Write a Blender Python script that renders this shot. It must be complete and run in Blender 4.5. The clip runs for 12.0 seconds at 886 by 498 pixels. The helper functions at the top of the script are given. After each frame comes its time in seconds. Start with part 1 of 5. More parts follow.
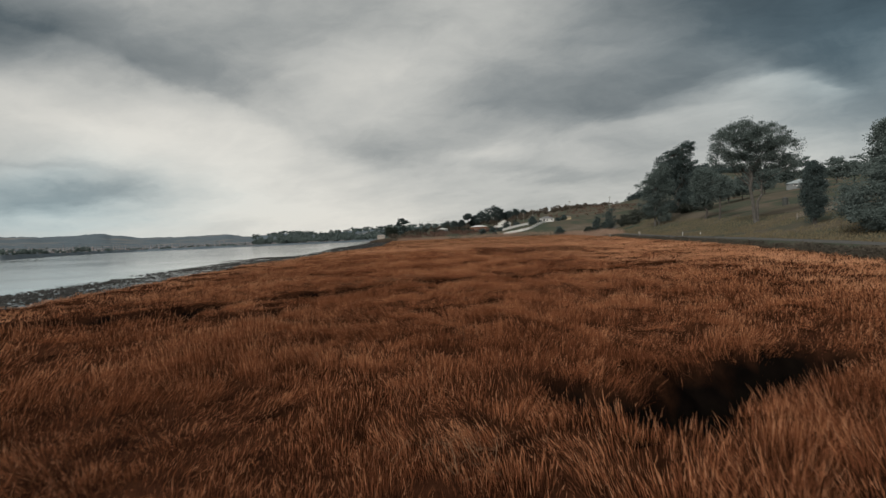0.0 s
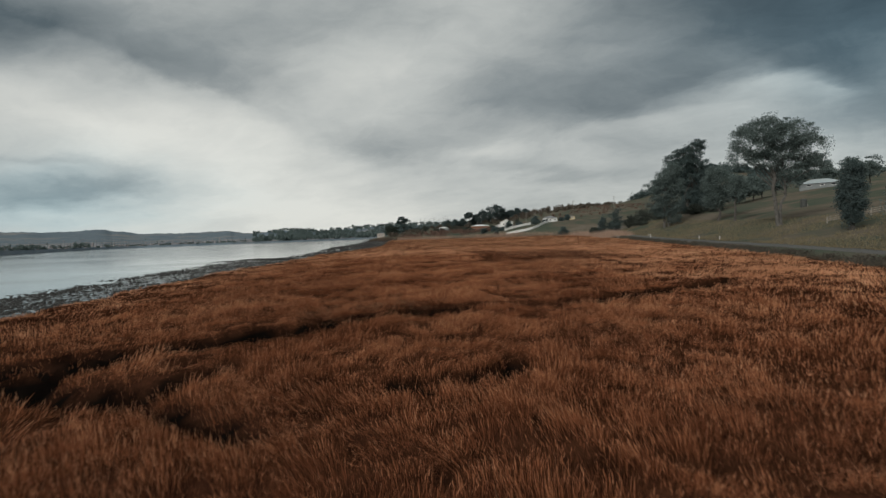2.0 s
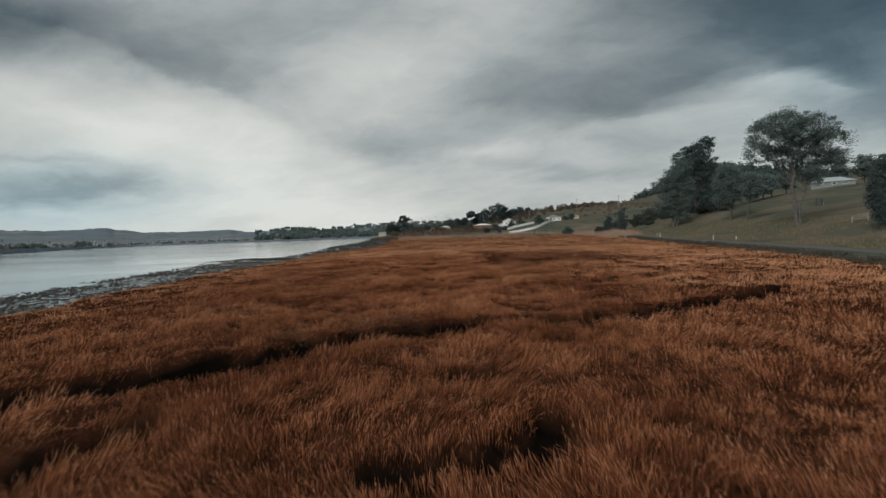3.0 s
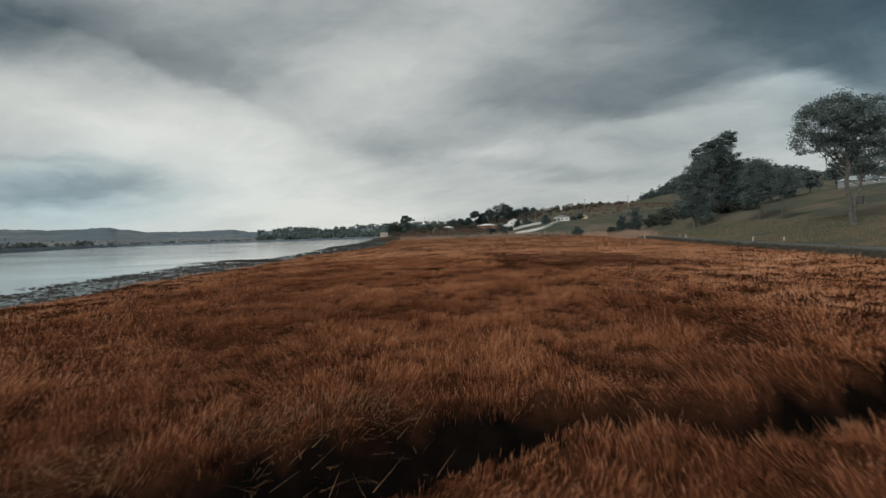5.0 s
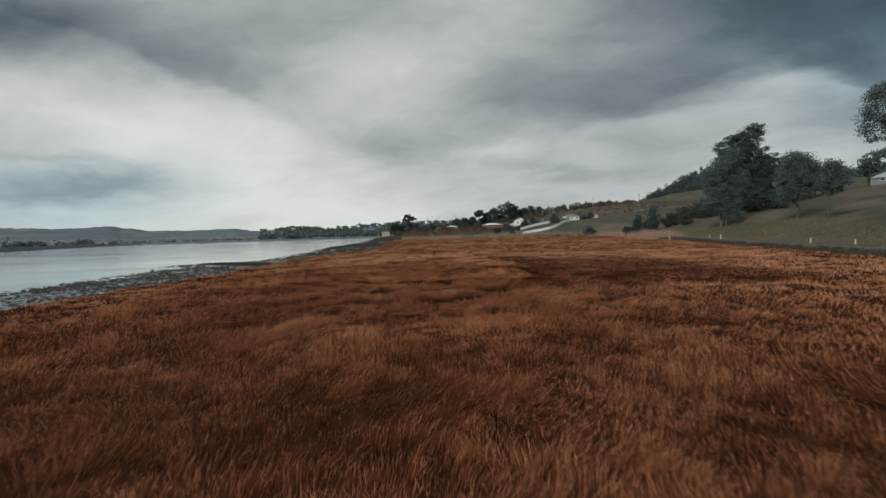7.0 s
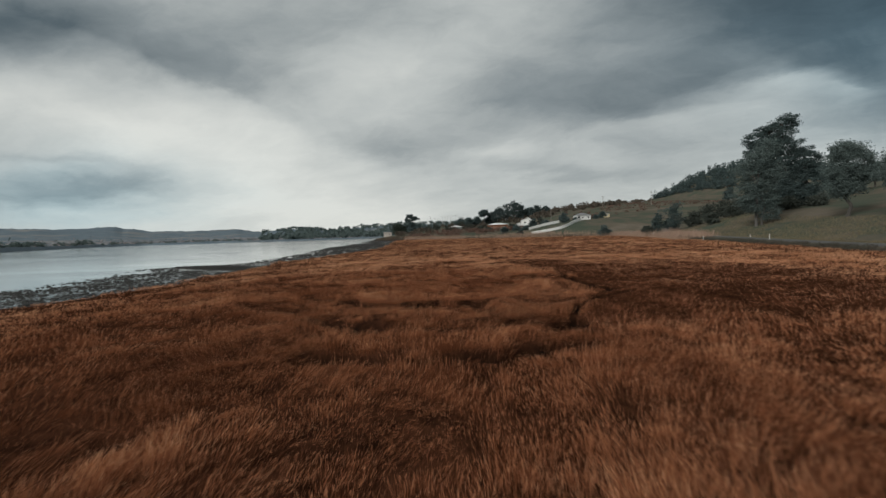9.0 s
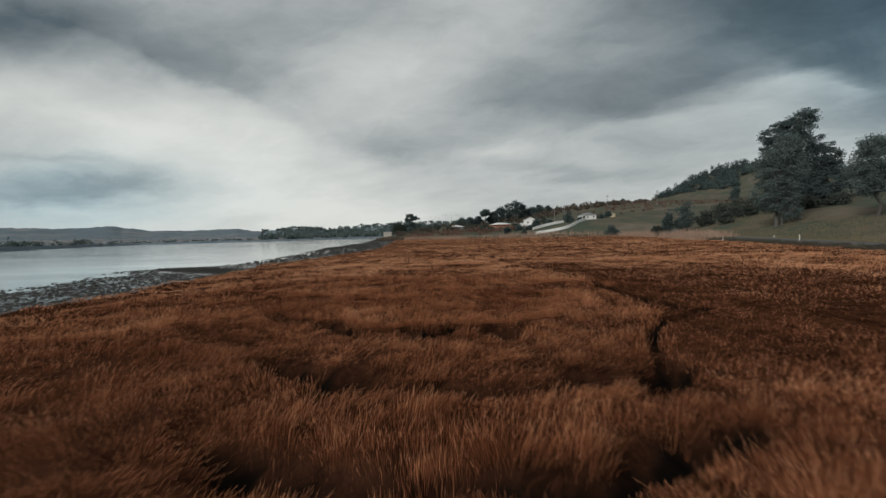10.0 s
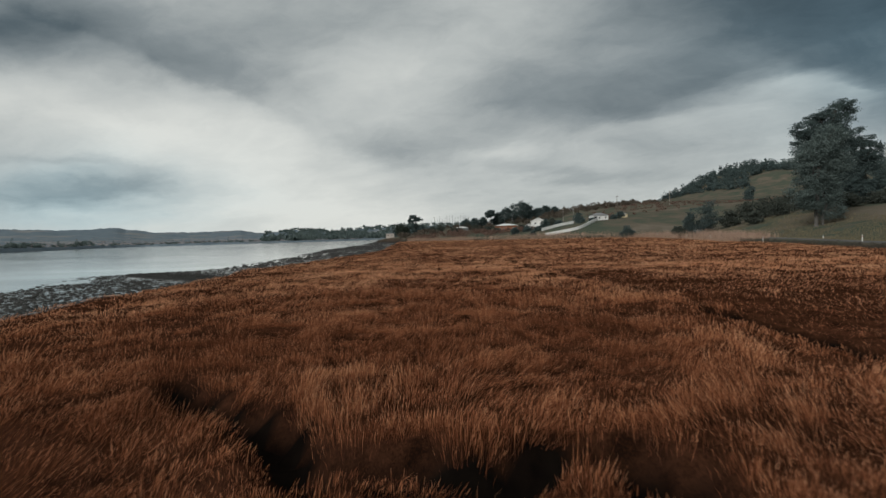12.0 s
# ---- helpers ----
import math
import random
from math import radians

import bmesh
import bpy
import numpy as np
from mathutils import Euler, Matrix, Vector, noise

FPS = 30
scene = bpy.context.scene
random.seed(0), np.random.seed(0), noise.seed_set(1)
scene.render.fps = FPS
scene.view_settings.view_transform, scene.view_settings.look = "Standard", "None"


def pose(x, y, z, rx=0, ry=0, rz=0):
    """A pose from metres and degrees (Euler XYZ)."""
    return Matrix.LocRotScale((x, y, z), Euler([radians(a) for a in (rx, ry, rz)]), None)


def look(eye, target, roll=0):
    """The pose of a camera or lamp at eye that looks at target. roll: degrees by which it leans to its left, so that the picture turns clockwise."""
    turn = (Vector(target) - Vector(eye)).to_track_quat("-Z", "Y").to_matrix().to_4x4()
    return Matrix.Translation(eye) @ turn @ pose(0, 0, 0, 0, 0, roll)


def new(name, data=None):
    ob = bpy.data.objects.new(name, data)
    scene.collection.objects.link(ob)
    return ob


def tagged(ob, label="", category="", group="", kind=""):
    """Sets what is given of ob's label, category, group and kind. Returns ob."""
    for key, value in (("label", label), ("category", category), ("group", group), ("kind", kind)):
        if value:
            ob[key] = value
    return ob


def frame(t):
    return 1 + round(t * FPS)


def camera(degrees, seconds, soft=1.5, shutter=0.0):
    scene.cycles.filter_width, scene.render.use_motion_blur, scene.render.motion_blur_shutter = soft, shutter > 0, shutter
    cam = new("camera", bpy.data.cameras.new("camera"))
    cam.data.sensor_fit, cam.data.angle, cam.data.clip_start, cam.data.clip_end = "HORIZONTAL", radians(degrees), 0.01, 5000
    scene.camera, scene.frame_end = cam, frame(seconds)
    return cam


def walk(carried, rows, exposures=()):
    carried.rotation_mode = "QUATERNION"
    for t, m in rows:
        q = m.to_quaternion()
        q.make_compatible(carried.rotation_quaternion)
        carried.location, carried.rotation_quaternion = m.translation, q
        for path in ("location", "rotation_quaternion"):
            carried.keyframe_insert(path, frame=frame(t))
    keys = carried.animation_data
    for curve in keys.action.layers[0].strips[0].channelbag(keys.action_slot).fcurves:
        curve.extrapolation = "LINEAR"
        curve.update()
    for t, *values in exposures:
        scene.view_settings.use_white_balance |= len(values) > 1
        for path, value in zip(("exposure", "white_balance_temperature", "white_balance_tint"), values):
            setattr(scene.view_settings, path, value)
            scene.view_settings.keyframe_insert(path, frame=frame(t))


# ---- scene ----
cam = camera(92.0, 12.0, shutter=0.4)
PATH = [
    (0, (0.19, -0.709, 2.955), (0.182, 1.29, 2.896), -2.6),
    (0.5, (0.23, 0.463, 3.049), (0.22, 2.462, 2.989), -2.5),
    (1, (0.305, 1.917, 3.307), (0.301, 3.916, 3.243), -2.4),
    (1.5, (0.357, 3.428, 3.592), (0.351, 5.427, 3.525), -2.3),
    (2, (0.392, 5.114, 3.751), (0.38, 7.113, 3.683), -2.2),
    (2.5, (0.386, 6.931, 3.801), (0.368, 8.93, 3.73), -2.2),
    (3, (0.377, 8.778, 3.8), (0.356, 10.776, 3.728), -2.1),
    (5, (-0.019, 18.02, 3.567), (-0.052, 20.018, 3.499), -1.9),
    (5.5, (-0.209, 20.513, 3.593), (-0.246, 22.511, 3.523), -1.8),
    (6, (-0.405, 23.011, 3.682), (-0.442, 25.009, 3.612), -1.8),
    (6.5, (-0.602, 25.433, 3.725), (-0.642, 27.432, 3.654), -1.8),
    (7, (-0.831, 27.887, 3.779), (-0.876, 29.885, 3.708), -1.8),
    (9, (-2.229, 38.379, 3.594), (-2.283, 40.377, 3.526), -1.8),
    (9.5, (-2.586, 41.312, 3.598), (-2.64, 43.31, 3.531), -1.7),
    (10, (-2.903, 44.058, 3.571), (-2.957, 46.056, 3.503), -1.7),
    (10.5, (-3.255, 46.83, 3.564), (-3.312, 48.828, 3.498), -1.6),
    (11, (-3.591, 49.151, 3.55), (-3.653, 51.149, 3.488), -1.6),
    (11.5, (-3.9, 50.969, 3.513), (-3.965, 52.967, 3.454), -1.7),
    (12, (-4.17, 52.562, 3.454), (-4.236, 54.56, 3.394), -1.7),
]
walk(cam, [(t, look(eye, target, roll)) for t, eye, target, roll in PATH],
     [(0, 0.0, 6550, 9.5), (1, 0.0, 6480, 8.5), (2, 0.0, 6330, 7), (3, 0.0, 6250, 6.5), (5, 0.0, 6240, 6.5), (12, 0.0, 6230, 6.5)])

# ---- world, sun and exposure ----
SUN_AZ, SUN_EL = -132.0, 33.0      # degrees: azimuth from +y to the right, elevation


class Graph:
    """Small helper to write node trees."""

    def __init__(self, tree):
        self.tree = tree

    def node(self, kind, **settings):
        n = self.tree.nodes.new(kind)
        for k, v in settings.items():
            setattr(n, k, v)
        return n

    def put(self, socket, value):
        if isinstance(value, bpy.types.NodeSocket):
            self.tree.links.new(value, socket)
        else:
            socket.default_value = value

    def math(self, op, a, b=0.0, clamp=False):
        n = self.node("ShaderNodeMath", operation=op, use_clamp=clamp)
        self.put(n.inputs[0], a)
        self.put(n.inputs[1], b)
        return n.outputs[0]

    def noise(self, vector, scale, detail=4.0, rough=0.55, distort=0.0):
        n = self.node("ShaderNodeTexNoise")
        if vector is not None:
            self.put(n.inputs["Vector"], vector)
        n.inputs["Scale"].default_value = scale
        n.inputs["Detail"].default_value = detail
        n.inputs["Roughness"].default_value = rough
        n.inputs["Distortion"].default_value = distort
        return n.outputs["Fac"]

    def ramp(self, fac, stops):
        n = self.node("ShaderNodeValToRGB")
        el = n.color_ramp.elements
        while len(el) < len(stops):
            el.new(0.5)
        for e, (p, c) in zip(el, stops):
            e.position, e.color = p, (*c, 1.0)
        self.put(n.inputs[0], fac)
        return n.outputs[0]

    def mix(self, fac, a, b, blend="MIX"):
        n = self.node("ShaderNodeMix", data_type="RGBA", blend_type=blend)
        self.put(n.inputs[0], fac)
        for s, v in ((n.inputs[6], a), (n.inputs[7], b)):
            self.put(s, (*v, 1.0) if isinstance(v, tuple) else v)
        return n.outputs[2]

    def spread(self, v, lo, hi, a=0.0, b=1.0):
        n = self.node("ShaderNodeMapRange")
        self.put(n.inputs[0], v)
        for k, q in enumerate((lo, hi, a, b)):
            n.inputs[k + 1].default_value = q
        return n.outputs[0]

    def vector(self, x, y, z):
        n = self.node("ShaderNodeCombineXYZ")
        for k, q in enumerate((x, y, z)):
            self.put(n.inputs[k], q)
        return n.outputs[0]


def make_sky():
    world = bpy.data.worlds.new("sky")
    world.use_nodes = True
    scene.world = world
    t = world.node_tree
    t.nodes.clear()
    g = Graph(t)
    sep = g.node("ShaderNodeSeparateXYZ")
    g.put(sep.inputs[0], g.node("ShaderNodeTexCoord").outputs["Generated"])
    x, y, z = sep.outputs
    # clouds as a flat layer overhead, streaked along the wind
    zz = g.math("ADD", g.math("MAXIMUM", z, 0.0), 0.17)
    u, v = g.math("DIVIDE", x, zz), g.math("DIVIDE", y, zz)
    layer = g.vector(g.math("ADD", u, g.math("MULTIPLY", v, 0.35)), g.math("MULTIPLY", v, 0.95), 3.1)
    big = g.noise(layer, 0.55, 3.0, 0.5, 0.6)
    fine = g.noise(layer, 2.1, 7.0, 0.56, 0.25)
    # large cloud masses, by tangents to the sides and up from due +y
    yy = g.math("MAXIMUM", y, 0.04)
    wob = g.node("ShaderNodeTexNoise")
    g.put(wob.inputs["Vector"], layer)
    wob.inputs["Scale"].default_value = 1.5
    wob.inputs["Detail"].default_value = 7.0
    wob.inputs["Roughness"].default_value = 0.58
    ws = g.node("ShaderNodeSeparateColor")
    g.put(ws.inputs[0], wob.outputs["Color"])
    a = g.math("ADD", g.math("DIVIDE", x, yy), g.math("MULTIPLY", g.math("SUBTRACT", ws.outputs[0], 0.5), 0.26))
    e = g.math("ADD", g.math("DIVIDE", z, yy), g.math("MULTIPLY", g.math("SUBTRACT", ws.outputs[1], 0.5), 0.12))
    total = g.math("ADD", SKY_BASE, g.math("MULTIPLY", g.math("SUBTRACT", big, 0.5), SKY_BIG))
    total = g.math("ADD", total, g.math("MULTIPLY", g.math("SUBTRACT", fine, 0.5), SKY_FINE))
    lumps = g.noise(g.vector(g.math("MULTIPLY", a, 1.0), g.math("MULTIPLY", e, 2.3), 7.7), 7.5, 7.0, 0.62, 0.3)
    total = g.math("ADD", total, g.math("MULTIPLY", g.math("SUBTRACT", lumps, 0.5), SKY_LUMP))
    across = []
    for a0 in SKY_SIDES:
        q = g.math("DIVIDE", g.math("SUBTRACT", a, a0), 0.24)
        across.append(g.math("EXPONENT", g.math("MULTIPLY", g.math("MULTIPLY", q, q), -1.0)))
    for e0, gains in SKY_MASSES:
        q = g.math("DIVIDE", g.math("SUBTRACT", e, e0), 0.10)
        level = g.math("EXPONENT", g.math("MULTIPLY", g.math("MULTIPLY", q, q), -1.0))
        row = 0.0
        for f, gain in zip(across, gains):
            row = g.math("ADD", row, g.math("MULTIPLY", f, gain))
        total = g.math("ADD", total, g.math("MULTIPLY", level, row))
    # streaks and cloud edges, sharper on one side
    for a0, e0, slope, long, above, below, gain in SKY_STREAKS:
        c, si = math.cos(radians(slope)), math.sin(radians(slope))
        da, de = g.math("SUBTRACT", a, a0), g.math("SUBTRACT", e, e0)
        u = g.math("ADD", g.math("MULTIPLY", da, c / long), g.math("MULTIPLY", de, si / long))
        w = g.math("ADD", g.math("MULTIPLY", da, -si), g.math("MULTIPLY", de, c))
        w = g.math("ADD", g.math("DIVIDE", g.math("MAXIMUM", w, 0.0), above), g.math("DIVIDE", g.math("MINIMUM", w, 0.0), below))
        q = g.math("ADD", g.math("MULTIPLY", u, u), g.math("MULTIPLY", w, w))
        total = g.math("ADD", total, g.math("MULTIPLY", g.math("EXPONENT", g.math("MULTIPLY", q, -1.0)), gain))
    cloud = g.ramp(total, [(0.0, (0.033, 0.048, 0.058)), (0.2, (0.100, 0.125, 0.138)), (0.42, (0.260, 0.282, 0.287)),
                           (0.65, (0.525, 0.53, 0.507)), (0.9, (0.765, 0.745, 0.69))])
    # bluer cloud low over the water and high over the hill
    for a0, e0, wide, high in ((-0.95, 0.11, 0.36, 0.10), (1.0, 0.44, 0.36, 0.24)):
        q1, q2 = g.math("DIVIDE", g.math("SUBTRACT", a, a0), wide), g.math("DIVIDE", g.math("SUBTRACT", e, e0), high)
        near = g.math("EXPONENT", g.math("MULTIPLY", g.math("ADD", g.math("MULTIPLY", q1, q1), g.math("MULTIPLY", q2, q2)), -1.0))
        cloud = g.mix(near, cloud, g.mix(1.0, cloud, (0.84, 1.0, 1.08), "MULTIPLY"))
    nish = g.node("ShaderNodeTexSky", sky_type="NISHITA")
    nish.sun_disc = False
    nish.sun_elevation, nish.sun_rotation = radians(SUN_EL), radians(SUN_AZ)
    bg1, bg2 = g.node("ShaderNodeBackground"), g.node("ShaderNodeBackground")
    g.put(bg1.inputs[0], nish.outputs[0])
    bg1.inputs[1].default_value = 0.05
    g.put(bg2.inputs[0], cloud)
    bg2.inputs[1].default_value = 1.0
    m = g.node("ShaderNodeMixShader")
    m.inputs[0].default_value = 0.95
    g.put(m.inputs[1], bg1.outputs[0])
    g.put(m.inputs[2], bg2.outputs[0])
    out = g.node("ShaderNodeOutputWorld")
    g.put(out.inputs[0], m.outputs[0])


SKY_BASE, SKY_BIG, SKY_FINE, SKY_LUMP = 0.60, 0.06, 0.16, 0.19
SKY_SIDES = [-1.05, -0.75, -0.45, -0.15, 0.15, 0.45, 0.75, 1.05]
SKY_MASSES = [      # height, and how much lighter or darker the cloud is at each side
    (0.03, [0.01, 0.18, 0.08, 0.28, -0.11, 0.13, 0.03, 0.01]),
    (0.15, [0.09, -0.1, 0.28, -0.07, 0.1, -0.07, 0.09, 0.0]),
    (0.27, [-0.04, 0.29, 0.07, 0.03, -0.09, -0.06, -0.05, -0.18]),
    (0.39, [0.25, -0.11, -0.07, 0.17, -0.08, -0.04, -0.09, -0.14]),
    (0.52, [-0.45, 0.02, -0.06, -0.09, 0.06, -0.22, -0.29, -0.35]),
]
SKY_STREAKS = [     # side, height, slope in degrees, length, upper and lower width, gain
    (-0.692, 0.427, -26.9, 0.436, 0.125, 0.022, -0.15),
    (-0.898, 0.127, 1.1, 0.343, 0.05, 0.037, -0.22),
    (-0.907, 0.204, -3.9, 0.264, 0.017, 0.012, -0.1),
    (0.553, 0.327, 18.1, 0.251, 0.099, 0.018, -0.13),
    (0.841, 0.357, -10.9, 0.159, 0.086, 0.016, -0.12),
    (0.72, 0.328, 13.1, 0.092, 0.012, 0.055, 0.17),
    (0.879, 0.312, -9.9, 0.077, 0.009, 0.04, 0.13),
    (0.103, 0.182, 2.1, 0.099, 0.021, 0.018, 0.13),
    (-0.132, 0.205, -7.9, 0.251, 0.04, 0.026, -0.09),
    (0.224, 0.291, -3.9, 0.277, 0.079, 0.026, -0.1),
    (0.494, 0.247, 7.1, 0.172, 0.015, 0.029, 0.09),
    (0.285, 0.141, -3.9, 0.211, 0.013, 0.016, -0.08),
]
make_sky()
sun_data = bpy.data.lights.new("sun", "SUN")
sun_data.energy, sun_data.angle, sun_data.color = 2.3, radians(20), (1.0, 0.95, 0.88)
sun = new("sun", sun_data)
sun_way = Vector((math.sin(radians(SUN_AZ)) * math.cos(radians(SUN_EL)), math.cos(radians(SUN_AZ)) * math.cos(radians(SUN_EL)),
                  math.sin(radians(SUN_EL))))
sun.matrix_world = look(sun_way * 200, (0, 0, 0))


# ---- materials ----
def material(name, build):
    m = bpy.data.materials.new(name)
    m.use_nodes = True
    m.node_tree.nodes.clear()
    g = Graph(m.node_tree)
    out = g.node("ShaderNodeOutputMaterial")
    g.put(out.inputs[0], build(g))
    return m


def bsdf(g, colour, rough=0.8, bump=None, strength=0.3, distance=0.02, metal=0.0, spec=0.3):
    b = g.node("ShaderNodeBsdfPrincipled")
    g.put(b.inputs["Base Color"], (*colour, 1.0) if isinstance(colour, tuple) else colour)
    g.put(b.inputs["Roughness"], rough)
    b.inputs["Metallic"].default_value = metal
    g.put(b.inputs["Specular IOR Level"], spec)
    if bump is not None:
        n = g.node("ShaderNodeBump")
        n.inputs["Strength"].default_value = strength
        n.inputs["Distance"].default_value = distance
        g.put(n.inputs["Height"], bump)
        g.put(b.inputs["Normal"], n.outputs[0])
    return b.outputs[0]


def place(g):
    return g.node("ShaderNodeNewGeometry").outputs["Position"]


def island(g):
    return g.node("ShaderNodeNewGeometry").outputs["Random Per Island"]


def speckled(name, dark, light, scale, rough=0.85, bump=0.3, distance=0.02, third=None):
    def build(g):
        p = place(g)
        n1, n2 = g.noise(p, scale, 5.0, 0.6), g.noise(p, scale * 0.11, 3.0)
        c = g.mix(g.spread(n1, 0.3, 0.7), dark, light)
        if third:
            c = g.mix(g.spread(n2, 0.45, 0.65), c, third)
        return bsdf(g, c, rough, n1, bump, distance)
    return material(name, build)


def two_sided(g, colour, through_colour, share):
    d = g.node("ShaderNodeBsdfDiffuse")
    g.put(d.inputs[0], colour)
    tr = g.node("ShaderNodeBsdfTranslucent")
    g.put(tr.inputs[0], through_colour)
    m = g.node("ShaderNodeMixShader")
    m.inputs[0].default_value = share
    g.put(m.inputs[1], d.outputs[0])
    g.put(m.inputs[2], tr.outputs[0])
    return m.outputs[0]


def rush_build(stops, share):
    def build(g):
        p = place(g)
        r = island(g)
        n1 = g.noise(p, 0.22, 3.0, 0.6, 0.4)
        n2 = g.noise(p, 0.75, 3.0, 0.6)
        v = g.math("ADD", g.math("MULTIPLY", g.spread(n1, 0.28, 0.72), 0.40), g.math("MULTIPLY", g.spread(n2, 0.25, 0.75), 0.22))
        v = g.math("ADD", v, g.math("ADD", g.math("MULTIPLY", r, 0.20), 0.08))
        c = g.ramp(v, stops)
        return two_sided(g, c, c, share)
    return build


def leaf_build(dark, light, share=0.35):
    def build(g):
        r = island(g)
        n = g.noise(place(g), 0.35, 2.0)
        f = g.math("ADD", g.math("MULTIPLY", r, 0.6), g.math("MULTIPLY", n, 0.4))
        c = g.mix(f, dark, light)
        return two_sided(g, c, c, share)
    return build


def ground_build(g):
    """Marsh peat with creek shade in its colour, tidal mud, hill pasture and gravel by where they lie (vertex weights
    mud, hill).
    """
    p = place(g)
    split = g.node("ShaderNodeSeparateXYZ")
    g.put(split.inputs[0], p)
    height = split.outputs[2]
    n1, n2, n3 = g.noise(p, 1.7, 5.0, 0.68), g.noise(p, 0.07, 4.0, 0.6, 0.5), g.noise(p, 14.0, 3.0)
    # creek peat, blacker than wet peat: the channels' shade is in this colour
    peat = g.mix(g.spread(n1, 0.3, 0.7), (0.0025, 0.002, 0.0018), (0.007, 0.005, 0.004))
    mud = g.mix(g.spread(n1, 0.35, 0.65), (0.012, 0.012, 0.0115), (0.040, 0.039, 0.036))
    grassy = g.ramp(n2, [(0.27, (0.048, 0.069, 0.053)), (0.45, (0.076, 0.084, 0.064)), (0.56, (0.116, 0.099, 0.077)), (0.78, (0.182, 0.152, 0.124))])
    grassy = g.mix(g.spread(n3, 0.2, 0.8, 0.0, 0.5), grassy, (0.06, 0.056, 0.042))
    straw = g.noise(p, 26.0, 3.0, 0.7, 1.5)
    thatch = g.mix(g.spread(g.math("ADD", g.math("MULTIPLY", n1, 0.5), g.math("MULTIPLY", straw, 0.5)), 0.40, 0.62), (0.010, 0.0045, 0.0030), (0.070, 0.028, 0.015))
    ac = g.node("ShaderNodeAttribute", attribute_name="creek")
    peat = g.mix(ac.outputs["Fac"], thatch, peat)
    am, ah = g.node("ShaderNodeAttribute", attribute_name="mud"), g.node("ShaderNodeAttribute", attribute_name="hill")
    c = g.mix(am.outputs["Fac"], peat, mud)
    c = g.mix(ah.outputs["Fac"], c, grassy)
    wet = g.math("MULTIPLY", g.math("MULTIPLY", am.outputs["Fac"], g.spread(n1, 0.53, 0.47)), g.spread(height, -0.62, -0.74))
    rough = g.math("SUBTRACT", 0.95, g.math("MULTIPLY", wet, 0.82))
    return bsdf(g, c, rough, n1, 0.2, 0.04, 0.0, g.math("MULTIPLY", am.outputs["Fac"], g.math("ADD", 0.04, g.math("MULTIPLY", wet, 0.9))))


def water_build(g):
    p = place(g)
    flat = g.node("ShaderNodeMapping")
    g.put(flat.inputs[0], p)
    flat.inputs["Scale"].default_value = (0.5, 1.2, 1.0)
    n = g.noise(flat.outputs[0], 0.9, 4.0, 0.6)
    big = g.noise(flat.outputs[0], 0.03, 3.0, 0.5)
    rough = g.spread(big, 0.3, 0.7, 0.06, 0.16)
    b = g.node("ShaderNodeBsdfPrincipled")
    b.inputs["Base Color"].default_value = (0.25, 0.262, 0.265, 1)
    b.inputs["IOR"].default_value = 1.33
    b.inputs["Specular IOR Level"].default_value = 0.7
    g.put(b.inputs["Roughness"], rough)
    bp = g.node("ShaderNodeBump")
    bp.inputs["Strength"].default_value = 0.06
    bp.inputs["Distance"].default_value = 0.05
    g.put(bp.inputs["Height"], n)
    g.put(b.inputs["Normal"], bp.outputs[0])
    return b.outputs[0]


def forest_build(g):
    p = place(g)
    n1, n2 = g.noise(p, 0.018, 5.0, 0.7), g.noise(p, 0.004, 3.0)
    # blue-grey tones: the haze of distance is put into the foliage colour
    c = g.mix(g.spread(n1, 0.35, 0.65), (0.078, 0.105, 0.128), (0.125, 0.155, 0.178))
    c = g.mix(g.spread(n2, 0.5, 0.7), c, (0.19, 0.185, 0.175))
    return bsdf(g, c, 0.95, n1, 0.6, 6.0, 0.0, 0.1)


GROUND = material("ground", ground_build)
WATER = material("estuary_water", water_build)
RUSH = material("rush_blades", rush_build([(0.15, (0.057, 0.0203, 0.0101)), (0.40, (0.132, 0.0465, 0.0217)), (0.62, (0.235, 0.088, 0.042)), (0.90, (0.35, 0.147, 0.072))], 0.30))
# culms and tips paler than the blades: light on the tops put into colour
CULM = material("rush_culms", rush_build([(0.15, (0.18, 0.067, 0.031)), (0.40, (0.33, 0.131, 0.061)), (0.62, (0.47, 0.205, 0.101)), (0.90, (0.60, 0.302, 0.162))], 0.35))
LIT_TIP = material("rush_lit_tips", rush_build([(0.15, (0.33, 0.140, 0.070)), (0.40, (0.53, 0.245, 0.130)), (0.62, (0.69, 0.362, 0.206)), (0.90, (0.80, 0.485, 0.30))], 0.40))
REED = material("pale_reed", leaf_build((0.26, 0.17, 0.125), (0.48, 0.34, 0.26), 0.25))
HAZED_FOREST = material("hazed_far_forest", forest_build)
GUM_LEAF = material("gum_leaf", leaf_build((0.088, 0.115, 0.108), (0.16, 0.195, 0.185)))
PINE_LEAF = material("conifer_leaf", leaf_build((0.064, 0.088, 0.087), (0.102, 0.131, 0.127)))
BUSH_LEAF = material("bush_leaf", leaf_build((0.052, 0.062, 0.053), (0.105, 0.114, 0.097)))
SCRUB_LEAF = material("scrub_leaf", leaf_build((0.068, 0.056, 0.046), (0.135, 0.115, 0.092), 0.15))
BARE_TWIG = material("bare_twig", leaf_build((0.08, 0.050, 0.040), (0.19, 0.125, 0.10), 0.05))
PALE_BARK = speckled("pale_bark", (0.055, 0.052, 0.047), (0.125, 0.115, 0.104), 2.5, 0.9, 0.4, 0.05)
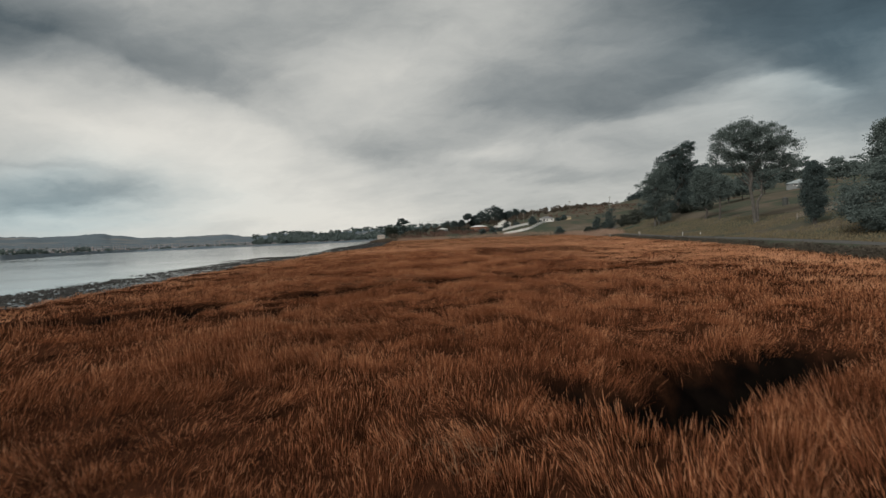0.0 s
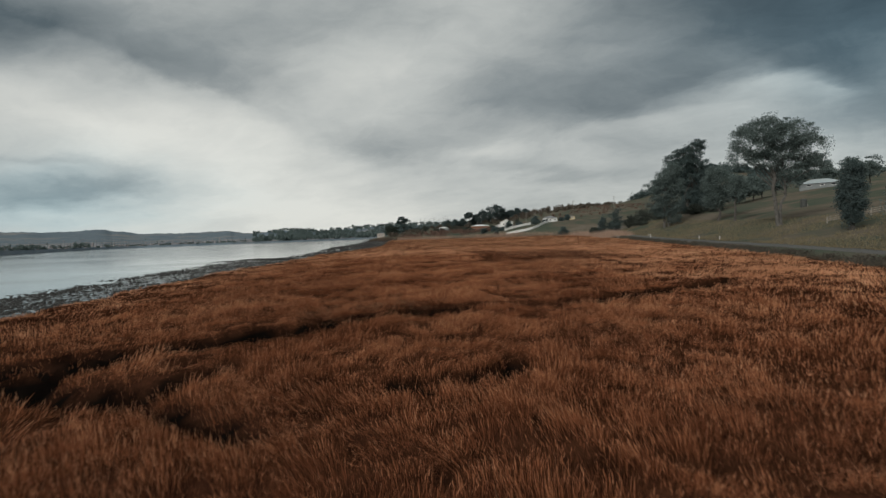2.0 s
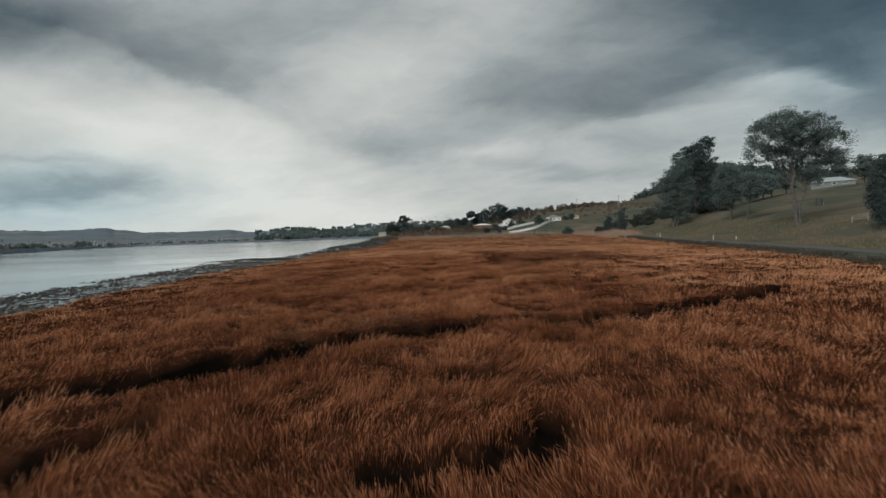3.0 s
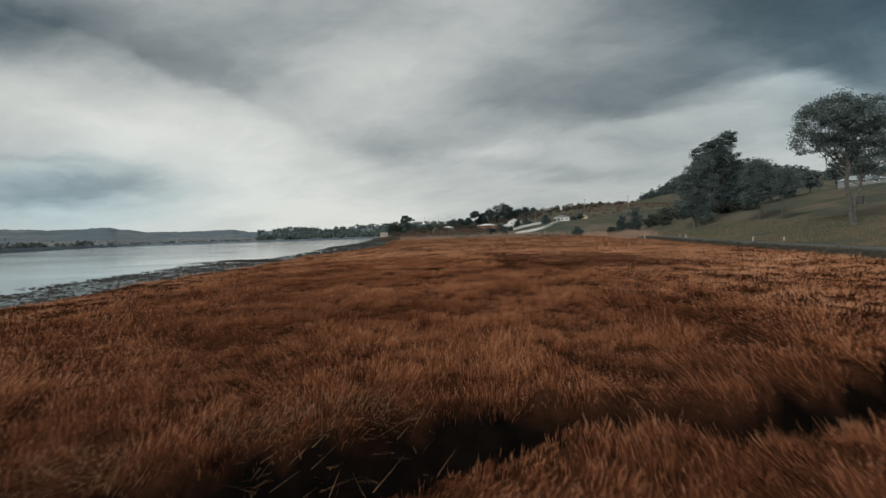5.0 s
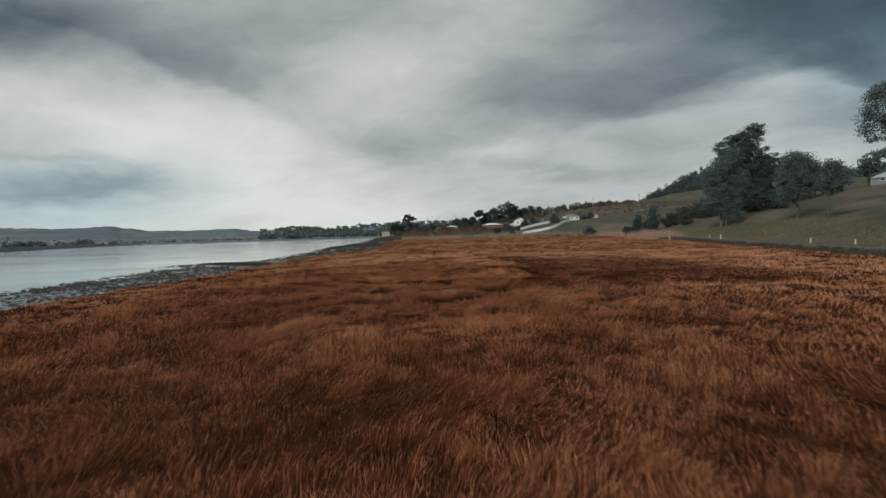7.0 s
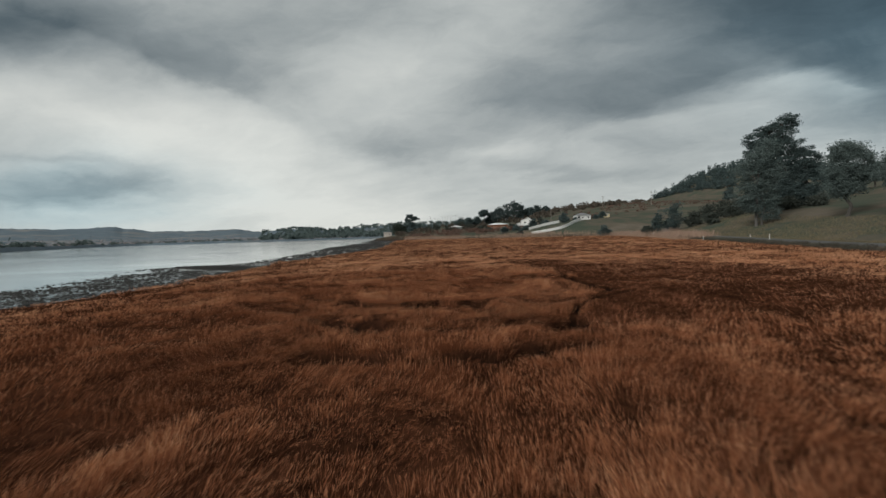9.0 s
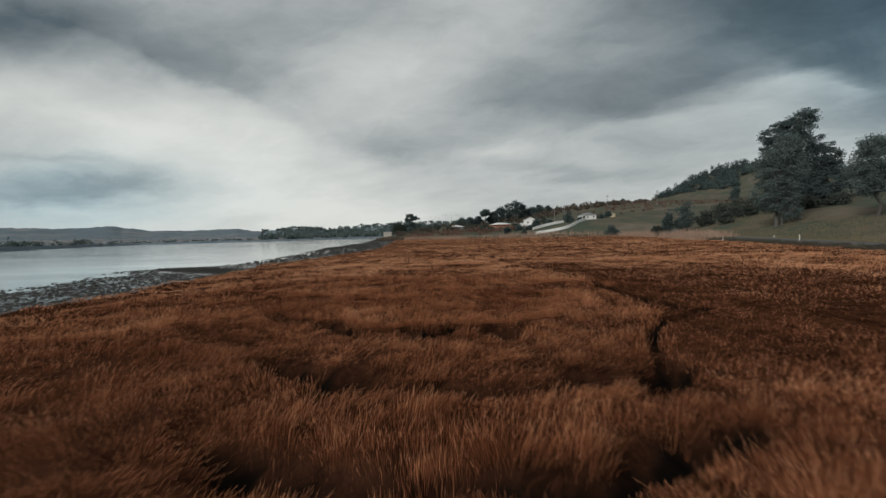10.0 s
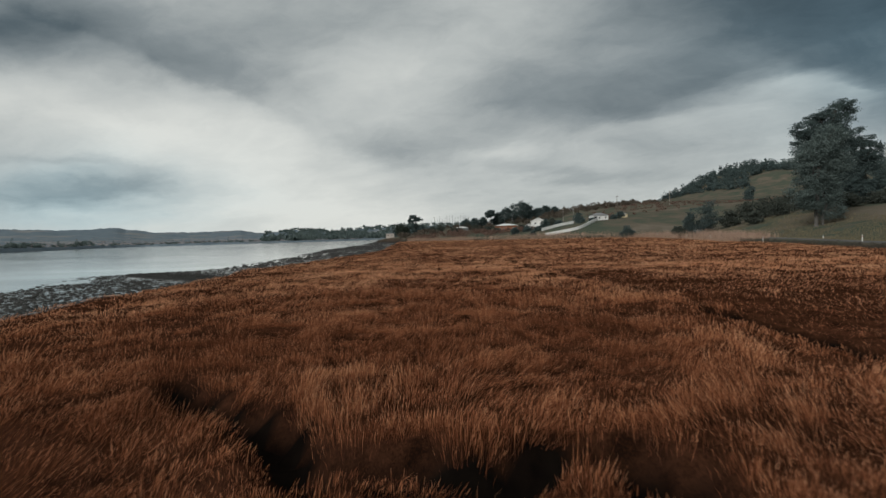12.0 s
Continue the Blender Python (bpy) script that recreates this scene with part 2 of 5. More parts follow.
DARK_BARK = speckled("dark_bark", (0.04, 0.036, 0.032), (0.09, 0.082, 0.073), 3.0, 0.95, 0.5, 0.05)
STONE = speckled("shore_stone", (0.008, 0.008, 0.008), (0.036, 0.034, 0.030), 6.0, 0.95, 0.4, 0.02)
ROAD_MAT = speckled("asphalt", (0.05, 0.05, 0.048), (0.10, 0.097, 0.09), 8.0, 0.9, 0.3, 0.01)
WHITE_WALL = speckled("white_paint", (0.62, 0.62, 0.60), (0.80, 0.79, 0.77), 3.0, 0.7, 0.1, 0.01)
PALE_ROOF = speckled("pale_roof", (0.56, 0.56, 0.55), (0.72, 0.72, 0.70), 2.0, 0.5, 0.1, 0.01)
GREY_ROOF = speckled("grey_roof", (0.13, 0.13, 0.135), (0.22, 0.22, 0.22), 2.0, 0.7, 0.2, 0.01)
ORANGE_BRICK = speckled("orange_brick", (0.26, 0.10, 0.055), (0.36, 0.16, 0.09), 6.0, 0.85, 0.2, 0.01)
CREAM_WALL = speckled("cream_board", (0.48, 0.38, 0.22), (0.60, 0.50, 0.33), 4.0, 0.8, 0.1, 0.01)
GLASS_DARK = material("window_glass", lambda g: bsdf(g, (0.02, 0.024, 0.028), 0.08, spec=0.6))
POST_WHITE = speckled("post_white", (0.62, 0.61, 0.58), (0.80, 0.79, 0.76), 9.0, 0.6, 0.1, 0.004)
POST_WOOD = speckled("weathered_wood", (0.16, 0.14, 0.12), (0.32, 0.29, 0.25), 12.0, 0.9, 0.4, 0.01)
REFLECT = material("red_reflector", lambda g: bsdf(g, (0.45, 0.03, 0.02), 0.3))


# ---- mesh helpers ----
def link_mesh(name, verts, faces, mat, parent=None, smooth=False):
    """verts (n, 3) and faces (m, k) with k equal for all, as arrays."""
    verts, faces = np.asarray(verts, np.float32), np.asarray(faces, np.int32)
    me = bpy.data.meshes.new(name)
    k = faces.shape[1]
    me.vertices.add(len(verts))
    me.vertices.foreach_set("co", verts.ravel())
    me.loops.add(faces.size)
    me.loops.foreach_set("vertex_index", faces.ravel())
    me.polygons.add(len(faces))
    me.polygons.foreach_set("loop_start", np.arange(0, faces.size, k, dtype=np.int32))
    if smooth:
        me.polygons.foreach_set("use_smooth", np.ones(len(faces), bool))
    me.update(calc_edges=True)
    me.materials.append(mat)
    ob = new(name, me)
    ob.parent = parent
    return ob


def part(name, bm, mat, parent=None, label=""):
    me = bpy.data.meshes.new(name)
    bm.normal_update()
    bm.to_mesh(me)
    bm.free()
    me.materials.append(mat)
    ob = new(name, me)
    ob.parent = parent
    return tagged(ob, label)


def thing(name, at, label, category, group="", turn=0.0):
    ob = new(name)
    ob.empty_display_size = 0.3
    ob.matrix_world = pose(*at, 0, 0, turn)
    return tagged(ob, label, category, group)


def box(bm, x0, x1, y0, y1, z0, z1, bevel=0.0):
    r = bmesh.ops.create_cube(bm, size=1.0)["verts"]
    for v in r:
        v.co = Vector(((x0 + x1) / 2 + v.co.x * (x1 - x0), (y0 + y1) / 2 + v.co.y * (y1 - y0), (z0 + z1) / 2 + v.co.z * (z1 - z0)))
    if bevel:
        es = list({e for v in r for e in v.link_edges})
        bmesh.ops.bevel(bm, geom=es, offset=bevel, segments=1, affect="EDGES")
    return bm


def lattice(ix, iy, seed):
    h = (ix.astype(np.int64) * 374761393 + iy.astype(np.int64) * 668265263 + seed * 982451653) & 0xFFFFFFFF
    h = ((h ^ (h >> 13)) * 1274126177) & 0xFFFFFFFF
    return ((h ^ (h >> 16)) & 0xFFFF) / 65535.0


def vnoise(x, y, seed=0):
    ix, iy = np.floor(x), np.floor(y)
    fx, fy = x - ix, y - iy
    fx, fy = fx * fx * (3 - 2 * fx), fy * fy * (3 - 2 * fy)
    a, b = lattice(ix, iy, seed), lattice(ix + 1, iy, seed)
    c, d = lattice(ix, iy + 1, seed), lattice(ix + 1, iy + 1, seed)
    return (a + (b - a) * fx) * (1 - fy) + (c + (d - c) * fx) * fy


def fbm(x, y, seed=0, octaves=3):
    s, amp, tot = 0.0, 1.0, 0.0
    for k in range(octaves):
        s = s + amp * vnoise(x * 2 ** k + 17.3 * k, y * 2 ** k - 9.1 * k, seed + k)
        tot += amp
        amp *= 0.5
    return s / tot


def smooth(v, lo, hi):
    t = np.clip((v - lo) / (hi - lo), 0, 1)
    return t * t * (3 - 2 * t)


# ---- the lie of the land ----
WATER_Z = -1.0
GRASS_Y = [-400, 18, 30, 45, 60, 75, 90, 100, 110, 125, 150, 200, 270, 356, 410, 440, 600]
GRASS_X = [-22, -21.5, -24.0, -25.0, -26.0, -25.8, -26.5, -27.8, -26.0, -23.5, -21.5, -26, -33, -45, -60, -76, -86]
SHORE_Y = [-400, 40, 55, 67, 80, 100, 112, 117, 122, 130, 157, 250, 330, 450, 600]
SHORE_X = [-45, -43, -45, -47, -48, -50.5, -55, -53, -45, -43.5, -45, -60, -67, -84, -96]
EDGE_Y = [-400, 0, 20, 40, 55, 80, 100, 117, 140, 165, 200, 260]
EDGE_X = [-60, 19, 25, 32.4, 36.6, 43.0, 47.0, 50, 54, 59, 62, 66]
CREEKS = [
    # (half width, depth, points)
    (1.0, 0.85, [(-20.8, 14.5), (-14.7, 15.8), (-11.3, 16.2), (-10.1, 18.3), (-8.1, 19.4), (-6.9, 20.6), (-5.2, 22.0), (-3.4, 23.0), (-1.6, 24.3), (0.2, 25.1)]),
    (0.72, 0.75, [(0.2, 25.1), (1.8, 25.6), (6.1, 25.6), (9.2, 26.6), (12.7, 28.9), (18.3, 31.9)]),
    (0.6, 0.6, [(-11.3, 16.2), (-8.7, 14.7), (-6.5, 15.5), (-5.7, 16.8)]),
    (0.4, 0.35, [(-8.7, 14.7), (-5.0, 13.5), (-3.4, 12.7)]),
    (0.72, 0.8, [(3.3, 5.3), (3.9, 5.8), (5.0, 6.6), (6.2, 7.3), (7.7, 8.0)]),
    (0.26, 0.5, [(2.0, 6.6), (2.6, 5.8), (3.2, 5.3)]),
    (0.26, 0.5, [(3.9, 8.3), (4.5, 7.6), (5.3, 6.9)]),
    (0.2, 0.4, [(7.2, 61.4), (6.0, 60.6), (4.3, 59.1), (3.5, 58.2), (3.1, 57.3), (2.8, 56.4), (2.4, 55.5), (2.2, 54.5)]),
    (0.5, 0.7, [(2.2, 54.5), (1.9, 53.8), (1.1, 53.3), (-0.1, 53.1), (-1.4, 52.7), (-2.6, 52.6), (-3.6, 53.0), (-5.6, 53.7), (-8.1, 55.1)]),
    (0.4, 0.22, [(1.5, 104.0), (3.0, 90.0), (4.9, 80.3), (5.6, 73.7), (5.7, 68.0), (5.6, 65.1), (6.5, 62.0)]),
    (0.45, 0.6, [(-10.5, 61.7), (-9.1, 60.6), (-7.6, 60.0), (-6.4, 58.4), (-5.5, 58.5), (-4.6, 58.1), (-3.7, 57.9), (-2.7, 58.6), (-1.8, 58.5), (-1.4, 57.7)]),
    (0.35, 0.45, [(-6.6, 50.5), (-4.4, 49.3), (-1.2, 49.3), (-0.4, 49.9), (1.7, 50.7)]),
    (0.35, 0.4, [(-0.9, 15.2), (0.9, 15.4), (2.2, 16.1), (2.2, 16.9)]),
    (0.35, 0.4, [(0.6, 19.4), (1.5, 19.4)]),
    (0.5, 0.5, [(-13.0, 17.3), (-11.4, 19.0), (-9.2, 19.6)]),
]


def creek_depth(x, y):
    wob = (vnoise(x * 0.9, y * 0.9, 31) - 0.5) * 0.7
    out = np.zeros_like(x)
    for half, deep, pts in CREEKS:
        for (ax, ay), (bx, by) in zip(pts, pts[1:]):
            near = (x > min(ax, bx) - 4) & (x < max(ax, bx) + 4) & (y > min(ay, by) - 4) & (y < max(ay, by) + 4)
            if not near.any():
                continue
            px, py = x[near], y[near]
            dx, dy = bx - ax, by - ay
            t = np.clip(((px - ax) * dx + (py - ay) * dy) / (dx * dx + dy * dy), 0, 1)
            d = np.hypot(px - ax - t * dx, py - ay - t * dy) + wob[near] * min(0.5, half * 0.9)
            out[near] = np.maximum(out[near], deep * (1 - smooth(d, half * 0.45, half * 1.25)))
    return out


PATH_LINE = [(0.2, -1.0), (0.3, 10.0), (-0.4, 23.0), (-2.2, 38.0), (-4.2, 53.0), (-5.0, 63.0)]


def off_path(x, y):
    d = np.full(x.shape, 1e9)
    for (ax, ay), (bx, by) in zip(PATH_LINE, PATH_LINE[1:]):
        dx, dy = bx - ax, by - ay
        t = np.clip(((x - ax) * dx + (y - ay) * dy) / (dx * dx + dy * dy), 0, 1)
        d = np.minimum(d, np.hypot(x - ax - t * dx, y - ay - t * dy))
    return d


SWARD_Y = [52, 55, 57.3, 59, 61.8, 64, 67, 73, 80, 90, 104]
SWARD_X = [3.5, 2.3, 3.2, 4.3, 5.0, 5.3, 5.6, 5.6, 5.0, 3.2, 1.6]


def short_sward(x, y):
    """How far the low dark sward behind the creek has taken the place of the tall rushes."""
    w = x - np.interp(y, SWARD_Y, SWARD_X) + (vnoise(x * 0.7, y * 0.7, 51) - 0.5) * 0.8
    far = y - (100 - 1.05 * x) + (fbm(x * 0.2, y * 0.2, 52) - 0.5) * 14
    south = y - 53.4 + (vnoise(x * 0.4, y * 0.4, 53) - 0.5) * 2.4
    return smooth(w, 0.0, 0.9) * (1 - smooth(far, -12, 6)) * smooth(south, -0.6, 1.4) * (1 - smooth(x, 17, 30))


def marsh_inside(x, y):
    """Metres inside the marsh from its landward edge (negative: on the land side)."""
    a = np.interp(y, EDGE_Y, EDGE_X) - x
    b = 240 - 0.55 * x - y
    k = 14.0
    h = np.clip(0.5 + 0.5 * (b - a) / k, 0, 1)
    return b * (1 - h) + a * h - k * h * (1 - h)


def ground_z(x, y):
    x, y = np.atleast_1d(np.asarray(x, float)), np.atleast_1d(np.asarray(y, float))
    gx, sx = np.interp(y, GRASS_Y, GRASS_X), np.interp(y, SHORE_Y, SHORE_X)
    gx = gx + (fbm(y * 0.12, y * 0 + 2.0, 5) - 0.5) * 2.4
    rise = np.clip(y - 95, 0, 150) * 0.0075
    even = (1 - 0.6 * smooth(off_path(x, y), 10, 40)) * (1 - 0.75 * short_sward(x, y))
    z = 0.27 + rise + (fbm(x * 0.35, y * 0.35, 3) - 0.5) * 0.44 * even + (fbm(x * 0.95, y * 0.95, 4, 2) - 0.5) * 0.26 * even - creek_depth(x, y)
    # the tidal flat below the marsh's bank
    flat_t = (gx - x) / np.maximum(gx - sx, 4)
    flat = -0.66 - 0.36 * flat_t + (fbm(x * 0.25, y * 0.25, 8, 4) - 0.5) * 0.22 * np.clip(1.7 - 1.2 * np.abs(flat_t), 0.15, 1)
    flat = flat + 0.50 * np.exp(-((x + 42) / 10.5) ** 4 - ((y - 106 + 0.58 * (x + 41)) / 2.6) ** 2)
    flat = np.where(flat_t > 1.2, -1.07 - np.clip(flat_t - 1.2, 0, 6) * 0.5, flat)
    bank = smooth(gx - x, -0.3, 0.9)
    z = z * (1 - bank) + flat * bank
    # landward: bank, road bench, hillside
    d = -marsh_inside(x, y)
    e = np.clip(d - 7.5, 0, None)
    s0 = 0.088 * smooth(x, -75, -5) + 0.108 * smooth(x, 8, 72 + 0.3 * e)
    climb = e / (1 + e / 300)
    climb = np.minimum(climb, 104) + 0.80 * np.maximum(climb - 104, 0)
    hill = 0.75 + s0 * climb
    # the wooded far ridge
    hill = hill + (8 + 36 * smooth(x, 280, 385) - 9 * smooth(x, 385, 480)) * smooth(x, 150, 300) * np.exp(-((y - 650 + 0.15 * (x - 350)) / 135) ** 2)
    hill = hill + 3.6 * np.exp(-((x - 146) / 36) ** 2 - ((y - 184) / 34) ** 2)
    hill = hill + 1.9 * smooth(y, 300, 420) * smooth(x, -84, -68) * smooth(-x, 5, 40)
    hill = hill + 2.4 * np.exp(-((x - 90) / 20) ** 2 - ((y - 168) / 22) ** 2) - 3.5 * np.exp(-((x - 190) / 40) ** 2 - ((y - 335) / 40) ** 2)
    hill = hill + 3.0 * np.exp(-((x - 52) / 24) ** 2 - ((y - 243) / 19) ** 2) - 2.4 * np.exp(-((x - 38) / 26) ** 2 - ((y - 312) / 32) ** 2)
    hill = hill + (fbm(x * 0.03, y * 0.03, 12) - 0.5) * 2.2 * smooth(e, 5, 60)
    hill = hill - np.clip(y - 480, 0, 900) * 0.11 * (1 - smooth(x, 150, 300)) - np.clip(y - 720, 0, 900) * 0.11 * smooth(x, 150, 300)
    hill = np.maximum(hill, 0.75)
    k = smooth(d, -0.5, 3.0) * smooth(x - gx, -2.0, 5.0)
    z = z * (1 - k) + (hill + rise * smooth(-d, -12, -3)) * k
    return z


def zat(x, y):
    return float(ground_z(x, y)[0])


def stations(*runs):
    out = []
    for a, b, step in runs:
        n = max(1, round((b - a) / step))
        out.extend(a + (b - a) * k / n for k in range(n))
    return np.array(out + [runs[-1][1]])


def build_ground():
    xs = stations((-4700, -700, 200), (-700, -80, 20), (-80, -34, 0.9), (-34, -12, 1.0), (-12, 12, 0.42), (12, 62, 1.1), (62, 130, 2.5), (130, 420, 8), (420, 520, 16), (520, 900, 40), (900, 4700, 250))
    ys = stations((-900, -60, 40), (-60, -4, 3), (-4, 66, 0.5), (66, 135, 1.4), (135, 280, 2.5), (280, 520, 7), (520, 740, 14), (740, 900, 40), (900, 4800, 250))
    gx, gy = np.meshgrid(xs, ys)
    z = ground_z(gx.ravel(), gy.ravel())
    n, m = len(xs), len(ys)
    idx = np.arange(n * m).reshape(m, n)
    quads = np.stack([idx[:-1, :-1], idx[:-1, 1:], idx[1:, 1:], idx[1:, :-1]], -1).reshape(-1, 4)
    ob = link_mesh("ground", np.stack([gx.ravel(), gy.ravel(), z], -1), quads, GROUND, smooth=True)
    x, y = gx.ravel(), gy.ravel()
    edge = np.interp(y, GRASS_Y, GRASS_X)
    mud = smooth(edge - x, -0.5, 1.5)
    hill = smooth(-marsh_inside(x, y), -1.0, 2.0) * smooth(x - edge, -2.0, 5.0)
    # weight of the painted channel shade, by creek depth
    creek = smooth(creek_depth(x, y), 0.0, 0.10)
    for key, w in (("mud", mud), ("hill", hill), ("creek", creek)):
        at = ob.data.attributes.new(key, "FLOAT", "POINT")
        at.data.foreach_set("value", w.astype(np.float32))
    return tagged(ob, "marsh peat with shade painted into its creeks, tidal mud and hillside pasture", "ground", kind="structure")


build_ground()
w = link_mesh("water", [(-4700, -900, WATER_Z), (-18, -900, WATER_Z), (-18, 700, WATER_Z), (-18, 4800, WATER_Z), (-4700, 4800, WATER_Z), (-4700, 700, WATER_Z)],
              [(0, 1, 2, 5), (5, 2, 3, 4)], WATER)
tagged(w, "calm grey estuary water under an overcast sky", "water", kind="structure")


def far_hills():
    """Far shore and hills beyond the water, in bearings (degrees right of +y) seen from the marsh."""
    B = [-100, -75, -60, -46, -42, -39, -35.8, -31, -27, -24.6, -20.7, -16, -13, -10.9, -7.2, -3, 3, 12]
    SH = [500, 520, 560, 650, 960, 1300, 1400, 1300, 1250, 1250, 1250, 1250, 1250, 1250, 1250, 1250, 1200, 1200]
    TOP = [0.02, 0.03, 0.032, 0.0310, 0.0285, 0.0345, 0.0235, 0.0230, 0.0250, 0.0175, 0.0235, 0.0170, 0.022, 0.0245, 0.0262, 0.026, 0.025, 0.02]
    b = np.linspace(-100, 12, 449)
    sh, top = np.interp(b, B, SH), np.interp(b, B, TOP)
    k = np.ones(5) / 5
    top = np.convolve(np.pad(top, 2, mode="edge"), k, "valid") + (fbm(b * 0.9, b * 0, 77) - 0.5) * 0.0035
    far = np.interp(b, [-100, -30, -24, -20, 12], [4000, 4000, 3600, 2500, 2100])
    steps = np.array([0, 0.004, 0.1, 0.3, 0.5, 0.65, 0.8, 0.9, 1.0, 1.12])
    rise = np.array([-0.01, 0.02, 0.05, 0.10, 0.22, 0.42, 0.72, 0.92, 1.0, 0.7])
    r = sh[None, :] + (far - sh)[None, :] * steps[:, None]
    z = -1.2 + 2.5 * (steps[:, None] > 0) + top[None, :] * far[None, :] * rise[:, None]
    z = z + (fbm(b[None, :] * 1.6 + r * 0.002, r * 0.006, 55) - 0.5) * 16 * rise[:, None]
    x, y = r * np.sin(np.radians(b))[None, :], r * np.cos(np.radians(b))[None, :]
    m, n = r.shape
    idx = np.arange(m * n).reshape(m, n)
    quads = np.stack([idx[:-1, :-1], idx[:-1, 1:], idx[1:, 1:], idx[1:, :-1]], -1).reshape(-1, 4)
    ob = link_mesh("backdrop_hills", np.stack([x.ravel(), y.ravel(), z.ravel()], -1), quads, HAZED_FOREST, smooth=True)
    tagged(ob, "low wooded hills beyond the estuary, haze put into their colour", "hills", kind="structure")


far_hills()

# ---- marsh rushes ----
def blades(rng, x, y, z, height, width, lean, toward):
    """Slender pointed blades, a triangle each."""
    n = len(x)
    face = rng.uniform(0, np.pi, n)
    wx, wy = np.cos(face) * width / 2, np.sin(face) * width / 2
    lx, ly = np.cos(toward) * lean * height, np.sin(toward) * lean * height
    up = height * np.sqrt(np.clip(1 - (lean * 0.75) ** 2, 0.2, 1))
    v = np.empty((n, 3, 3), np.float32)
    for k, (f, w) in enumerate(((0, -1), (0, 1), (1, 0))):
        v[:, k, 0] = x + lx * f + wx * w
        v[:, k, 1] = y + ly * f + wy * w
        v[:, k, 2] = z + up * f
    return v.reshape(-1, 3), np.arange(3 * n).reshape(-1, 3)


def bent_blades(rng, x, y, z, height, width, lean, toward):
    """Blades with a kink at mid height: a narrow foot, the widest at the kink and a drooping tip."""
    n = len(x)
    face = rng.uniform(0, np.pi, n)
    wx, wy = np.cos(face) * width / 2, np.sin(face) * width / 2
    lx, ly = np.cos(toward) * lean * height, np.sin(toward) * lean * height
    up = height * np.sqrt(np.clip(1 - (lean * 0.75) ** 2, 0.2, 1))
    v = np.empty((n, 4, 3), np.float32)
    for k, (out, rise, w) in enumerate(((0, 0, 0), (0.32, 0.60, -1), (0.32, 0.60, 1), (1, 1, 0))):
        v[:, k, 0] = x + lx * out + wx * w
        v[:, k, 1] = y + ly * out + wy * w
        v[:, k, 2] = z + up * rise
    f = (np.arange(n) * 4)[:, None, None] + np.array([(0, 2, 1), (1, 2, 3)])[None]
    return v.reshape(-1, 3), f.reshape(-1, 3)


def lit_tips(rng, x, y, z, height, width, lean, toward, far):
    """Slim pale tips added to the culms, following their lean; their colour stands for lit rush tops."""
    up = height * np.sqrt(np.clip(1 - (lean * 0.75) ** 2, 0.2, 1))
    long = rng.uniform(0.28, 0.42, len(x)) + far * 0.35
    low = 1 - long
    dx, dy = np.cos(toward) * lean * height, np.sin(toward) * lean * height
    return blades(rng, x + dx * low, y + dy * low, z + up * low, height * long * 1.08, width, lean, toward)


LITTER = [(-3.0, 25.0, 1.1, 260), (-1.5, 25.8, 0.8, 180), (-5.2, 23.6, 0.9, 160), (0.3, 4.0, 0.5, 70), (-3.0, 20.8, 0.5, 24), (-4.4, 56.6, 0.4, 30), (0.7, 9.4, 0.4, 24)]


def beaten(x, y):
    """Where dead stems lie flat and the rushes are beaten down."""
    out = np.zeros_like(x)
    for cx, cy, r, n in LITTER:
        out = np.maximum(out, (1 - smooth(np.hypot(x - cx, (y - cy) * 1.4) / r, 0.5, 1.3)) * min(1.0, n / 120))
    return out


def rush_tussocks(rng):
    """Uneven tussocks over the marsh: place, distance from the middle line, spacing."""
    out = []
    for x0, x1, y0, y1, step in ((-30, 36, -10, 92, 0.52), (-36, 52, 92, 150, 0.95), (-48, 66, 150, 262, 1.6)):
        gx, gy = np.meshgrid(np.arange(x0, x1, step), np.arange(y0, y1, step))
        x, y = gx.ravel() + rng.uniform(-0.5, 0.5, gx.size) * step, gy.ravel() + rng.uniform(-0.5, 0.5, gx.size) * step
        out.append(np.stack([x, y, np.full(x.shape, step)]))
    gx, gy = np.meshgrid(np.arange(36, 48, 0.95), np.arange(30, 92, 0.95))
    out.append(np.stack([gx.ravel() + rng.uniform(-0.4, 0.4, gx.size), gy.ravel() + rng.uniform(-0.4, 0.4, gx.size), np.full(gx.size, 0.95)]))
    x, y, step = np.concatenate(out, 1)
    keep = (marsh_inside(x, y) > 0.3) & (x > np.interp(y, GRASS_Y, GRASS_X) - 2) & (creek_depth(x, y) < 0.2)
    return x[keep], y[keep], step[keep]


